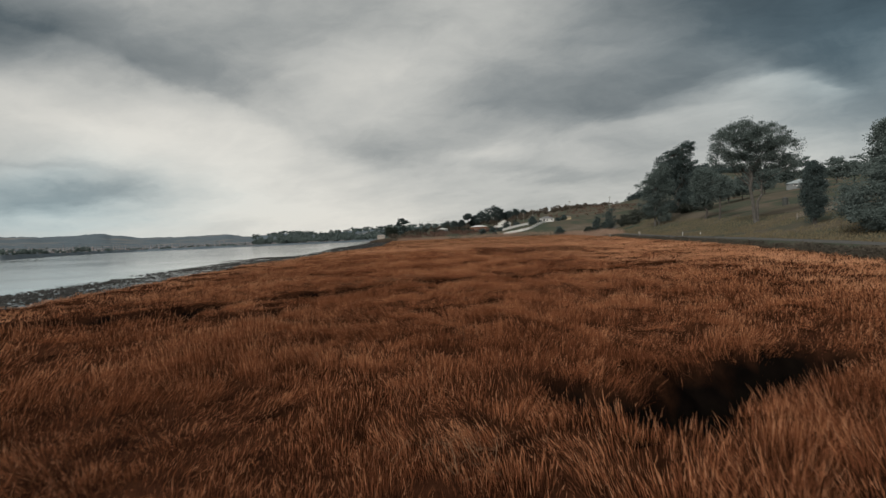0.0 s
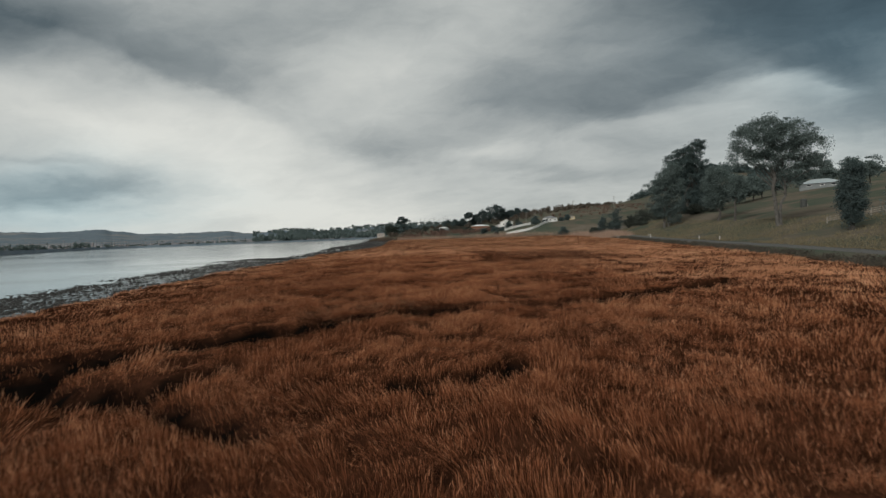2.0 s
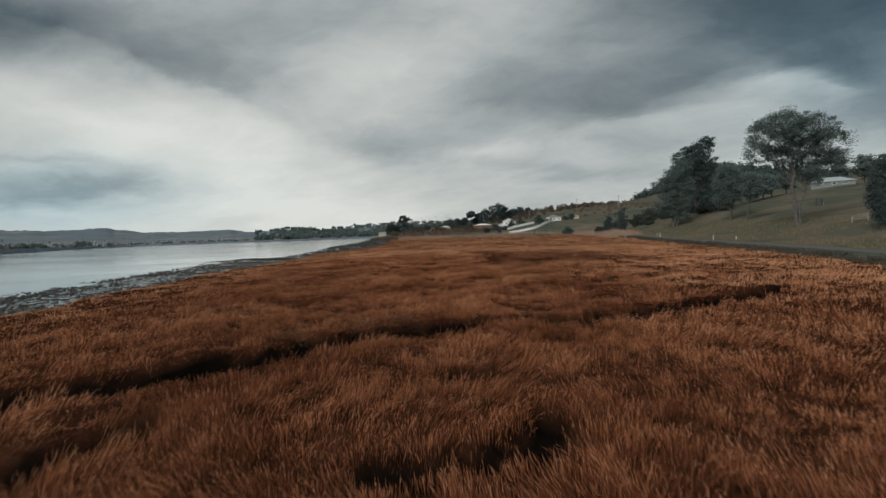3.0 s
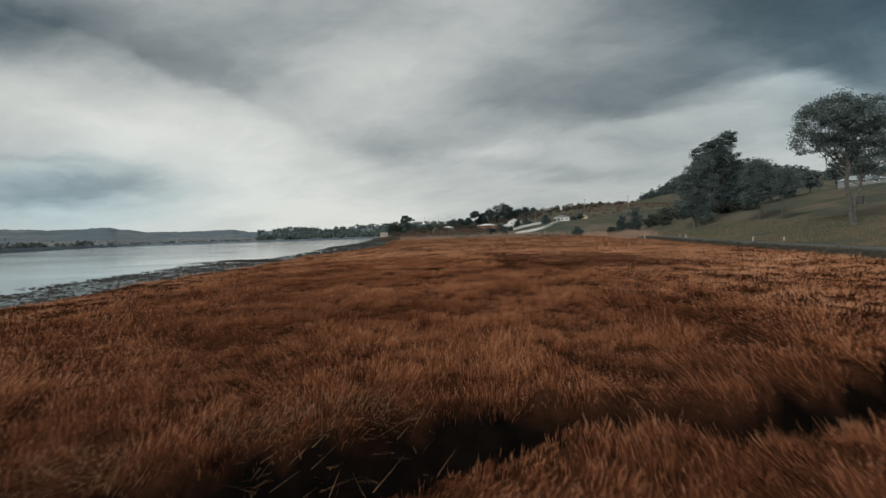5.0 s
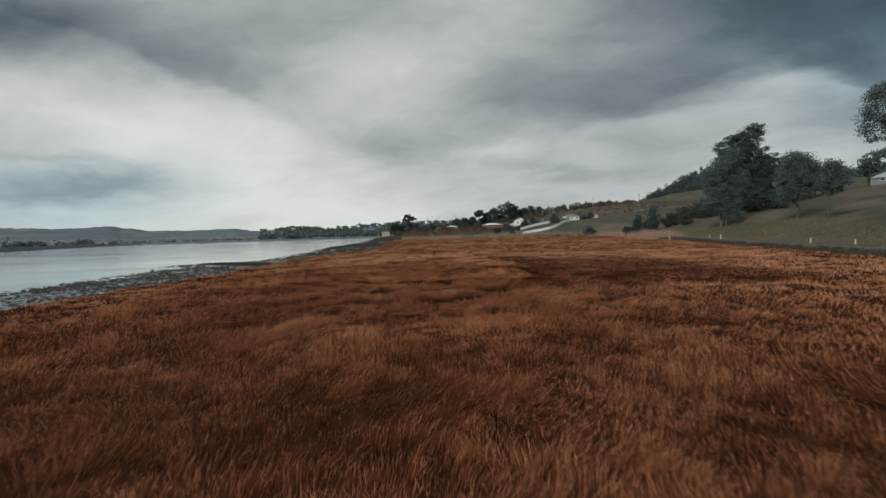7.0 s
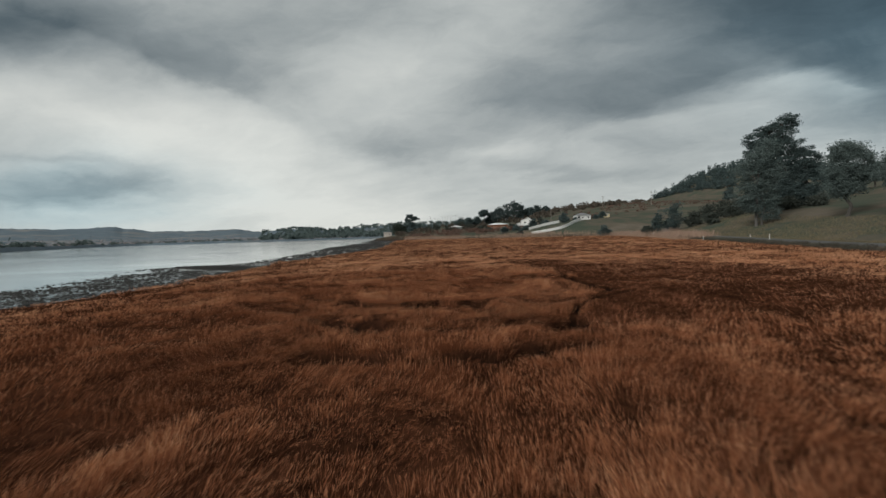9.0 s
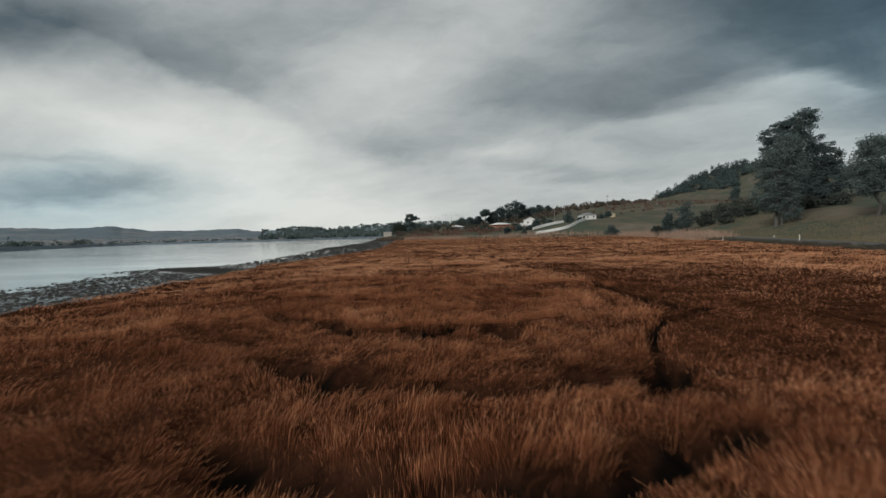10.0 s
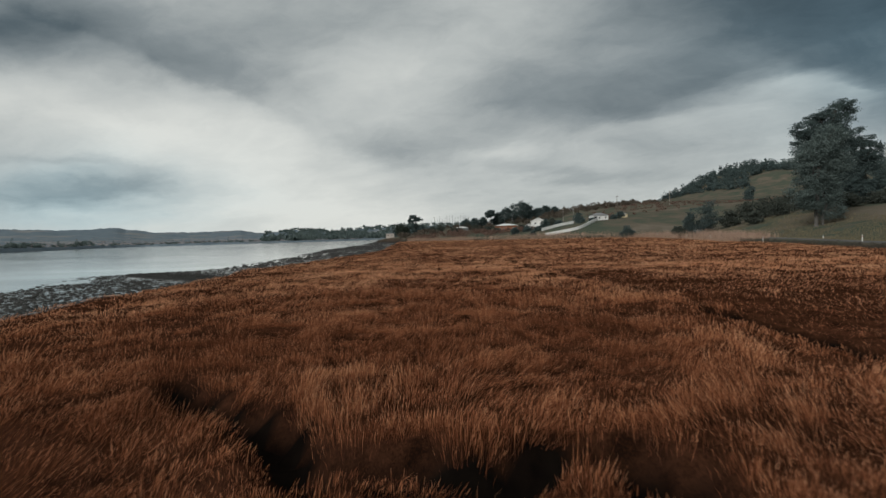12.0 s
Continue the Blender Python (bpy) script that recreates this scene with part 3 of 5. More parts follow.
def rush_field():
    rng = np.random.default_rng(4)
    tx, ty, step = rush_tussocks(rng)
    d = off_path(tx, ty)
    dens = RUSH_DENSITY * np.minimum(1.0, (6.0 / np.maximum(d, 0.1)) ** 1.65)
    dens = np.where(ty < 3.2, dens * 0.25, dens)
    count = np.maximum(rng.poisson(dens * step * step * rng.uniform(0.55, 1.45, len(tx))), 12)
    # each tussock has a girth, a height and a lean of its own; gusts sweep over several
    girth = step * rng.uniform(0.28, 0.46, len(tx)) * (1 + 0.8 * short_sward(tx, ty))
    swell = fbm(tx * 0.7, ty * 0.7, 23, 2)
    tall = rng.uniform(0.75, 1.2, len(tx)) * np.clip(0.1 + 1.8 * swell, 0.35, 1.5)
    gust = 0.7 + (fbm(tx * 0.22, ty * 0.22, 41, 2) - 0.5) * 7.0 + rng.normal(0, 0.45, len(tx))
    bow = np.clip(2.0 * fbm(tx * 0.6, ty * 0.6, 43, 2) - 0.55 + rng.normal(0, 0.13, len(tx)), 0.05, 0.95)
    x0, y0, girth, tall, gust, bow, d = (np.repeat(q, count) for q in (tx, ty, girth, tall, gust, bow, d))
    n = len(x0)
    ox, oy = rng.normal(0, 1, n), rng.normal(0, 1, n)
    fill = rng.random(n) < 0.34
    ox, oy = np.where(fill, rng.uniform(-2.2, 2.2, n), ox), np.where(fill, rng.uniform(-2.2, 2.2, n), oy)
    x, y = x0 + ox * girth, y0 + oy * girth
    low = short_sward(x, y)
    edge = x - np.interp(y, GRASS_Y, GRASS_X) - (fbm(y * 0.12, y * 0 + 2.0, 5) - 0.5) * 2.4
    height = RUSH_HEIGHT * tall * (1 - 0.28 * np.clip(np.hypot(ox, oy) / 2, 0, 1)) * np.where(fill, 0.66, 1.0) * rng.uniform(0.6, 1.15, n)
    height *= (0.6 + 0.4 * smooth(edge, 0, 9)) * (1 - 0.25 * smooth(d, 15, 60)) * (1 - 0.50 * low) * (1 - 0.6 * beaten(x, y))
    width = rng.uniform(0.0042, 0.0082, n) * np.clip(d / 6.0, 1, None) ** 0.74 * (1 - 0.3 * low)
    lx = ox * 0.17 + np.cos(gust) * bow + rng.normal(0, 0.12, n)
    ly = oy * 0.17 + np.sin(gust) * bow + rng.normal(0, 0.12, n)
    toward, lean = np.arctan2(ly, lx), np.clip(np.hypot(lx, ly), 0.03, 1.05)
    keep = (edge > 0.1) & (marsh_inside(x, y) > 0.3) & (creek_depth(x, y) < 0.17 + 0.2 * rng.random(n))
    x, y, d, low, height, width, toward, lean = (q[keep] for q in (x, y, d, low, height, width, toward, lean))
    n, z = len(x), ground_z(x, y) - 0.03
    # pale culms increase off the path: the far marsh's grazing light put into colour
    culm = rng.random(n) < (CULM_SHARE + 0.62 * smooth(d, 6, 30)) * np.clip(1.7 * fbm(x * 0.25, y * 0.25, 45, 2) + 0.15, 0.3, 1.6) * (1 - 0.55 * low)
    near = d < 4.2
    height = height * np.where(culm, 1.20, 0.92)
    for name, pick, mat, label in (("rushes", ~culm, RUSH, "rust-brown salt marsh rushes in wind-bent tussocks"), ("rush_culms", culm & (d < 16), CULM, "tawny taller culms standing among the rushes, lit tops put into the colour")):
        a, b = pick & near, pick & ~near
        v, f = bent_blades(rng, *(q[a] for q in (x, y, z, height, width, lean, toward)))
        v2, f2 = blades(rng, *(q[b] for q in (x, y, z, height, width, lean, toward)))
        tagged(link_mesh(name, np.concatenate([v, v2]), np.concatenate([f, f2 + len(v)]), mat), label, "marsh grass", kind="stuff")
    v, f = lit_tips(rng, *(q[culm] for q in (x, y, z, height, width * np.where(d < 7, 1.0, 1.3), lean, toward, d >= 16)))
    tagged(link_mesh("rush_lit_tips", v, f, LIT_TIP), "straw-coloured tips added to the rush culms, lit tops put into the colour", "marsh grass", kind="stuff")
    # pale reed fringe along the far landward edge
    m = 120000
    x, y = rng.uniform(-45, 66, m), rng.uniform(140, 262, m)
    s = marsh_inside(x, y)
    keep = (s > -6.0) & (s < 4) & (x > np.interp(y, GRASS_Y, GRASS_X) + 4) & (rng.random(m) < (fbm(x * 0.16, y * 0.16, 61) - 0.2) * 1.6)
    x, y = x[keep], y[keep]
    n = len(x)
    v, f = blades(rng, x, y, ground_z(x, y), rng.uniform(0.8, 2.1, n), rng.uniform(0.06, 0.15, n), rng.uniform(0.05, 0.4, n), rng.uniform(0, 6.28, n))
    tagged(link_mesh("reed_fringe", v, f, REED), "pale dry reeds along the marsh edge", "reeds", kind="stuff")


RUSH_DENSITY, RUSH_HEIGHT, CULM_SHARE = 700, 0.33, 0.21
rush_field()


def lump_mesh(rng, x, y, z, size, name, mat, label, category):
    """Many flattened, uneven low stones joined in one mesh."""
    base = np.array([(1, 0, 0), (0.5, 0.87, 0), (-0.5, 0.87, 0), (-1, 0, 0), (-0.5, -0.87, 0), (0.5, -0.87, 0), (0.45, 0.2, 0.6), (-0.3, 0.4, 0.65), (-0.1, -0.45, 0.55)])
    tri = np.array([(0, 1, 6), (1, 7, 6), (1, 2, 7), (2, 3, 7), (3, 8, 7), (3, 4, 8), (4, 5, 8), (5, 6, 8), (5, 0, 6), (6, 7, 8)])
    n = len(x)
    turn = rng.uniform(0, 6.28, n)
    v = base[None] * rng.uniform(0.7, 1.3, (n, 9, 3)) * size[:, None, None]
    c, s = np.cos(turn)[:, None], np.sin(turn)[:, None]
    vx, vy = v[..., 0] * c - v[..., 1] * s, v[..., 0] * s + v[..., 1] * c
    v = np.stack([vx + x[:, None], vy + y[:, None], v[..., 2] * 0.7 + z[:, None] - 0.02], -1)
    f = ((np.arange(n) * 9)[:, None, None] + tri[None]).reshape(-1, 3)
    return tagged(link_mesh(name, v.reshape(-1, 3), f, mat), label, category, kind="stuff")


def shore_stones():
    rng = np.random.default_rng(9)
    m = 120000
    x, y = rng.uniform(-62, -20, m), rng.uniform(18, 330, m) 
    gx, sx = np.interp(y, GRASS_Y, GRASS_X), np.interp(y, SHORE_Y, SHORE_X)
    t = (gx - x) / (gx - sx)
    keep = (t > 0.02) & (t < 1.12) & (rng.random(m) < np.clip((fbm(x * 0.3, y * 0.18, 71) - 0.22) * 2.6, 0, 1) * np.where(y < 125, 0.8, 0.12))
    x, y = x[keep], y[keep]
    size = rng.uniform(0.07, 0.25, len(x)) * rng.uniform(0.5, 1.25, len(x)) * np.where(y < 125, 1.0, 1.9)
    # boulders and weed rafts of the farther flat
    bx, by = rng.uniform(-86, -24, 4200), rng.uniform(150, 452, 4200)
    bt = (np.interp(by, GRASS_Y, GRASS_X) - bx) / (np.interp(by, GRASS_Y, GRASS_X) - np.interp(by, SHORE_Y, SHORE_X))
    pick = (bt > -0.12) & (bt < 1.05) & (rng.random(4200) < np.clip((fbm(bx * 0.16, by * 0.05, 72) - 0.42) * 4.0, 0.03, 1) * (0.3 + 0.7 * smooth(np.abs(bt - 0.25), 0.15, 0.5)))
    bx, by = bx[pick], by[pick]
    x, y = np.concatenate([x, bx]), np.concatenate([y, by])
    size = np.concatenate([size, rng.uniform(0.35, 1.0, len(bx))])
    lump_mesh(rng, x, y, ground_z(x, y), size, "shore_stones", STONE, "dark weedy stones on the wet tidal mud", "stones")


shore_stones()


# ---- trees ----
def leaf_cloud(rng, lobes, clumps, per, leaf, clump_size):
    """Leaves in clumps near the skin of ellipsoid lobes (cx, cy, cz, rx, ry, rz)."""
    vol = np.array([(l[3] * l[4] * l[5]) ** 0.67 for l in lobes])
    which = rng.choice(len(lobes), clumps, p=vol / vol.sum())
    L = np.array(lobes)[which]
    way = rng.normal(size=(clumps, 3))
    way /= np.linalg.norm(way, axis=1)[:, None]
    centre = L[:, :3] + way * L[:, 3:] * rng.uniform(0.45, 1.0, clumps)[:, None] ** 0.6
    cs = clump_size * rng.uniform(0.6, 1.5, clumps)
    p = np.repeat(centre, per, 0) + np.clip(rng.normal(size=(clumps * per, 3)), -1.3, 1.3) * np.repeat(cs, per)[:, None] * np.array([1, 1, 0.62])
    n = len(p)
    a = rng.normal(size=(n, 3))
    a /= np.linalg.norm(a, axis=1)[:, None]
    b = np.cross(a, rng.normal(size=(n, 3)))
    b /= np.linalg.norm(b, axis=1)[:, None]
    s = leaf * rng.uniform(0.6, 1.4, n)[:, None]
    v = np.stack([p - a * s, p + b * s * 0.45, p + a * s, p - b * s * 0.45], 1)
    f = (np.arange(n) * 4)[:, None] + np.arange(4)[None]
    return v.reshape(-1, 3), f, centre


def tube(bm, a, b, ra, rb, sides=7):
    a, b = Vector(a), Vector(b)
    q = (b - a).to_track_quat("Z", "Y")
    rings = []
    for p, r in ((a, ra), (b, rb)):
        rings.append([bm.verts.new(p + q @ Vector((math.cos(2 * math.pi * k / sides) * r, math.sin(2 * math.pi * k / sides) * r, 0))) for k in range(sides)])
    for k in range(sides):
        bm.faces.new((rings[0][k], rings[0][(k + 1) % sides], rings[1][(k + 1) % sides], rings[1][k]))
    bm.faces.new(rings[1])


def limb(bm, rnd, a, b, ra, rb, bend=0.06, pieces=4):
    a, b = Vector(a), Vector(b)
    ln = (b - a).length
    last, lr = a, ra
    for k in range(1, pieces + 1):
        t = k / pieces
        p = a.lerp(b, t)
        if k < pieces:
            p += Vector([rnd.uniform(-1, 1) * bend * ln for _ in range(3)])
        r = ra + (rb - ra) * t
        tube(bm, last, p, lr, r)
        last, lr = p, r


def tree(name, at, label, category, lobes, trunks, leaf_mat, bark, seed, clumps=160, per=60, leaf=0.3, clump=0.8, limbs=10, group=""):
    """lobes and trunks are relative to the base. trunks: (foot, head, radius)."""
    rnd, rng = random.Random(seed), np.random.default_rng(seed)
    ob = thing(name, at, label, category, group)
    v, f, centres = leaf_cloud(rng, lobes, clumps, per, leaf, clump)
    bm = bmesh.new()
    for foot, head, r in trunks:
        limb(bm, rnd, foot, head, r, r * 0.55, 0.035, 5)
        flare = Vector(foot)
        tube(bm, flare - Vector((0, 0, 0.4)), flare + Vector((0, 0, 0.5)), r * 1.5, r, 9)
    for k in range(limbs):
        foot, head, r = trunks[k % len(trunks)]
        s = Vector(foot).lerp(Vector(head), rnd.uniform(0.6, 1.0))
        c = centres[rnd.randrange(len(centres))]
        limb(bm, rnd, s, c, r * 0.32, r * 0.06, 0.07, 4)
    part("trunk", bm, bark, ob)
    crown = link_mesh("crown", v, f, leaf_mat, ob)
    return ob


def ragged(r, h, seed, low=0.12):
    """Uneven crown lobes for a tree of radius r and height h."""
    rnd = random.Random(seed)
    out = []
    for k in range(9):
        t = (k + rnd.random()) / 9
        z = h * (low + (0.93 - low) * t)
        wide = r * (1.0 - 0.62 * abs(t - 0.42) ** 0.9) * rnd.uniform(0.45, 0.8)
        a, off = rnd.uniform(0, 6.28), r * rnd.uniform(0.15, 0.55) * (1 - 0.55 * t)
        out.append((math.cos(a) * off, math.sin(a) * off, z, wide, wide, min(wide, h * 0.16) * rnd.uniform(0.7, 1.1)))
    return out


def at_ground(x, y, sink=0.05):
    return (x, y, zat(x, y) - sink)


# big spreading gum on the verge
tree("gum_tree", at_ground(63.9, 87), "tall spreading gum with two pale leaning trunks", "tree",
     [(-4, 0, 16.3, 4.2, 4, 3.6), (-1.5, 1, 18.6, 4.2, 4, 2.6), (2, 0, 17.2, 4.5, 4, 2.8), (5.4, 0, 14.8, 3.2, 3, 2.4), (-6.6, 0, 13.2, 2.0, 2, 2.2), (-2.5, 0, 12.6, 2.8, 2.4, 1.6), (1.8, 0, 10.4, 2.2, 2, 1.8), (4, 1, 12.2, 3, 2.4, 1.6), (7.2, 0, 12.0, 1.8, 1.8, 1.8), (1.0, 0, 13.8, 3, 2.5, 1.6), (2.6, 0, 8.2, 1.3, 1.2, 1.2)],
     [((0, 0, 0), (-1.2, 0, 11.5), 0.36), ((0.5, 0, 0), (2.2, 0.3, 10), 0.27)], GUM_LEAF, PALE_BARK, 11, 620, 84, 0.13, 0.50, 26)
# stand at the foot of the hill: a gum, a ragged cypress and a dense one
tree("gum_tree", at_ground(73, 147), "tall open gum with pale trunks beside a ragged cypress", "tree",
     [(0, 0, 12, 3.4, 3, 3.6), (0.6, 0, 16.4, 3.0, 3, 3.0), (-4.2, 0, 13.6, 1.8, 2, 2.2), (-2.6, 0, 8.0, 2.4, 2.4, 3.0), (2, 0, 8, 3.0, 2.6, 3.4), (3.4, 0, 13, 2.6, 2.6, 3.4), (2.8, 0, 19.0, 2.6, 2.6, 2.6), (-1.2, 0, 4.4, 1.6, 1.6, 1.6), (3.2, 0, 4, 2.2, 2.2, 2.6)],
     [((0, 0, 0), (0.5, 0, 14), 0.36), ((1.4, 0, 0), (2, 0, 12), 0.26)], GUM_LEAF, PALE_BARK, 12, 330, 90, 0.19, 0.70, 16)
tree("cypress_tree", at_ground(93, 168), "ragged old dark cypress with flat layered top", "tree",
     [(0, 0, 12, 6, 6, 7), (-2.5, 0, 18, 5, 5, 3), (-5.5, 0, 20.5, 3, 3, 1.6), (0, 0, 22, 4.6, 4, 2.2), (2.5, 0, 24.6, 3.6, 3, 1.4), (3.5, 0, 26.6, 2.6, 2.4, 0.9), (-3.5, 0, 23.3, 2.2, 2, 0.8), (3, 0, 9, 5, 6, 6), (0, -2, 4, 6, 5, 3.6), (0.5, 0, 17.5, 4.4, 4.4, 3.6), (-4.2, 0, 15.5, 3.6, 4, 4.6), (-4.6, 0, 20.4, 3.2, 3, 2.4), (1.6, 0, 21.5, 3.4, 3.4, 2.4), (2.2, 0, 24.0, 3.0, 2.6, 1.8)],
     [((0, 0, 0), (2, 0, 25), 0.8)], PINE_LEAF, DARK_BARK, 13, 680, 90, 0.19, 0.6, 24)
tree("cypress_tree", at_ground(99, 165), "dense dark conical cypress at the foot of the hill", "tree",
     [(0, 0, 7, 5.4, 5.4, 7), (-2, -1, 3, 5.4, 4.4, 3), (-0.5, 0, 12.5, 4.0, 4.2, 4.6), (-1.2, 0, 16.5, 2.4, 2.2, 3)],
     [((0, 0, 0), (0, 0, 16), 0.6)], PINE_LEAF, DARK_BARK, 14, 380, 90, 0.19, 0.55, 8)
# two rounder trees on the slope
tree("slope_tree", at_ground(80, 130), "round-crowned gum on the grassy slope", "tree",
     [(0, 0, 11, 4.0, 4, 4.2), (-0.3, 0, 13.8, 2.6, 2.6, 2.0), (1.2, 0, 8.0, 3.4, 3.4, 3), (-1.4, 0, 6.2, 2.4, 2.4, 2.2)],
     [((0, 0, 0), (0, 0, 11), 0.35)], GUM_LEAF, DARK_BARK, 15, 330, 84, 0.17, 0.65, 12)
tree("slope_tree", at_ground(76, 117), "small dark-trunked tree on the grassy slope", "tree",
     [(0.8, 0, 8.2, 1.9, 1.9, 3.0), (0.5, 0, 10.8, 1.2, 1.2, 1.4)],
     [((0, 0, 0), (0.3, 0, 8), 0.28)], GUM_LEAF, DARK_BARK, 16, 150, 70, 0.16, 0.5, 8)
# columnar cypress and the dense trees by the road
tree("column_cypress", at_ground(55.2, 63), "dense dark columnar cypress beside the road", "tree",
     [(0, 0, 4.4, 1.35, 1.35, 3.8), (0, 0, 7.4, 0.9, 0.9, 2.0)], [((0, 0, 0), (0, 0, 8), 0.3)], PINE_LEAF, DARK_BARK, 17, 260, 120, 0.10, 0.36, 5)
tree("roadside_tree", at_ground(48, 45), "large dense bushy tree beside the road", "tree",
     [(0, 0, 3.9, 4.6, 5, 3.9), (2.4, 0, 6.0, 3.4, 4, 2.4), (-2, -1, 2.6, 3.2, 3.4, 2.6), (-3.5, -3, 1.4, 2.6, 3, 1.6)], [((0, 0, 0), (0, 0, 6.5), 0.4)], GUM_LEAF, DARK_BARK, 18, 440, 95, 0.12, 0.48, 10)
tree("gum_tree", at_ground(64, 61), "tall narrow gum behind the roadside bushes", "tree",
     [(0.4, 0, 8.2, 2.2, 2.2, 3.4), (0.8, 0, 11.3, 1.7, 1.7, 1.8)], [((0, 0, 0), (0.5, 0, 9.5), 0.3)], GUM_LEAF, PALE_BARK, 19, 220, 80, 0.15, 0.55, 10)


# trees behind the big gum, on the brow
for k, (x, y, r, h) in enumerate([(121, 181, 5.2, 10.5), (129, 184, 5.2, 9.5), (137, 190, 4.8, 9), (143, 190, 4.2, 9.5), (152, 188, 4.8, 11.5), (159, 186, 5.2, 12), (167, 181, 5.2, 11), (176, 183, 5.6, 11), (113, 186, 4.6, 8.5)]):
    tree("brow_tree", at_ground(x, y), "dark gum in the row along the brow of the hill", "tree",
         ragged(r * 1.1, h, 30 + k, 0.3), [((0, 0, 0), (0, 0, h * 0.6), 0.25)],
         GUM_LEAF, DARK_BARK, 30 + k, 90, 34, 0.4, 0.7, 5, "row of trees on the brow")


def shrub(x, y, r, h, seed, name="shrub", label="dark rounded evergreen shrub", mat=None, group="", leaf=0.22, clumps=70):
    return tree(name, at_ground(x, y), label, "shrub", [(0, 0, h * 0.35, r * 0.8, r * 0.8, h * 0.35)] + ragged(r, h, seed),
                [((0, 0, 0), (0, 0, h * 0.5), 0.09)], mat or BUSH_LEAF, DARK_BARK, seed, clumps, 32, leaf * 1.1, r * 0.2, 4, group)


# bushes along the road
shrub(66.5, 185, 2.4, 7.4, 50, "roadside_bush", "tall dark bush beside the road", PINE_LEAF)
shrub(72.0, 185, 3.3, 9.2, 51, "roadside_bush", "tall dark bush beside the road", PINE_LEAF, clumps=110)
shrub(55.5, 205, 2.6, 3.9, 52, "roadside_bush", "low rounded dark bush by the marsh edge", PINE_LEAF)
for k, (x, y, r, h) in enumerate([(62.5, 183, 2.2, 2.6), (78, 184, 3.0, 5.0), (82.5, 183, 3.6, 6.4), (87, 182, 3.8, 6.2), (92, 181, 3.6, 5.6), (97, 180, 3.4, 5.2), (77, 172, 2.2, 3.6), (102, 178, 3.4, 5.5), (85, 174, 3.0, 4.6), (91, 160, 2.8, 3.6), (97, 158, 2.8, 3.4)]):
    shrub(x, y, r, h, 60 + k, "hedge_bush", "grey-green scrubby bush at the foot of the hill", BUSH_LEAF, "scrub at the foot of the hill", 0.26)
shrub(188, 340, 3.4, 10.5, 70, "lone_tree", "lone dark tree on the open hillside", PINE_LEAF, leaf=0.45, clumps=90)


# ---- road, ditch scrub, posts ----
ROAD_LINE = [(-14, -60), (24, 0), (32, 22), (38, 42), (42.5, 60), (46.5, 80), (51.5, 105), (55.5, 122), (61, 145), (66, 166), (70, 185), (77, 200), (86, 212)]


def smooth_line(pts, step):
    """A Catmull-Rom line through pts."""
    P = [Vector((*p, 0)) for p in pts]
    P = [P[0] * 2 - P[1]] + P + [P[-1] * 2 - P[-2]]
    out = []
    for k in range(1, len(P) - 2):
        n = max(2, int((P[k + 1] - P[k]).length / step))
        for q in range(n):
            t = q / n
            out.append(0.5 * (2 * P[k] + (P[k + 1] - P[k - 1]) * t + (2 * P[k - 1] - 5 * P[k] + 4 * P[k + 1] - P[k + 2]) * t * t
                              + (3 * P[k] - P[k - 1] - 3 * P[k + 1] + P[k + 2]) * t ** 3))
    return out


def build_road():
    line = smooth_line(ROAD_LINE, 2.0)
    verts, faces = [], []
    for k, p in enumerate(line):
        q = line[min(k + 1, len(line) - 1)] - line[max(k - 1, 0)]
        side = Vector((q.y, -q.x, 0)).normalized()
        zs = [zat(p.x + side.x * o, p.y + side.y * o) for o in (-1.6, -0.8, 0, 0.8, 1.6)]
        top = max(zs) + 0.05
        for o, dz in ((-1.6, -0.3), (-1.5, 0.0), (0, 0.04), (1.5, 0.0), (1.6, -0.3)):
            verts.append((p.x + side.x * o, p.y + side.y * o, top + dz))
    for k in range(len(line) - 1):
        for j in range(4):
            a = k * 5 + j
            faces.append((a, a + 1, a + 6, a + 5))
    tagged(link_mesh("road", verts, faces, ROAD_MAT, smooth=False), "narrow worn grey road along the marsh", "road", kind="structure")
    return line


road_line = build_road()


def ditch_scrub():
    rng = np.random.default_rng(33)
    m = 2100
    y = rng.uniform(5, 160, m)
    x = np.interp(y, EDGE_Y, EDGE_X) + rng.uniform(-0.4, 1.6, m)
    keep = rng.random(m) < fbm(x * 0.3, y * 0.3, 91) * 1.5
    x, y = x[keep], y[keep]
    z = ground_z(x, y)
    lobes = [(a, b, c + 0.10, 0.5, 0.5, 0.12) for a, b, c in zip(x, y, z)]
    v, f, _ = leaf_cloud(rng, lobes, len(lobes), 24, 0.09, 0.22)
    tagged(link_mesh("ditch_scrub", v, f, DITCH), "dark low scrub in the ditch beside the road", "scrub", kind="stuff")
    # dry verge grass above the road
    m = 46000
    y = rng.uniform(20, 180, m)
    x = np.interp(y, EDGE_Y, EDGE_X) + 6.0 + rng.random(m) ** 1.6 * 22
    keep = fbm(x * 0.12, y * 0.12, 93) > 0.40
    x, y = x[keep], y[keep]
    n = len(x)
    v, f = blades(rng, x, y, ground_z(x, y) - 0.02, rng.uniform(0.15, 0.45, n), rng.uniform(0.05, 0.11, n), rng.uniform(0.1, 0.8, n), rng.uniform(0, 6.28, n))
    tagged(link_mesh("verge_grass", v, f, VERGE), "dry yellowed verge grass", "grass", kind="stuff")


DITCH = material("ditch_weeds", leaf_build((0.05, 0.046, 0.038), (0.12, 0.105, 0.085), 0.2))
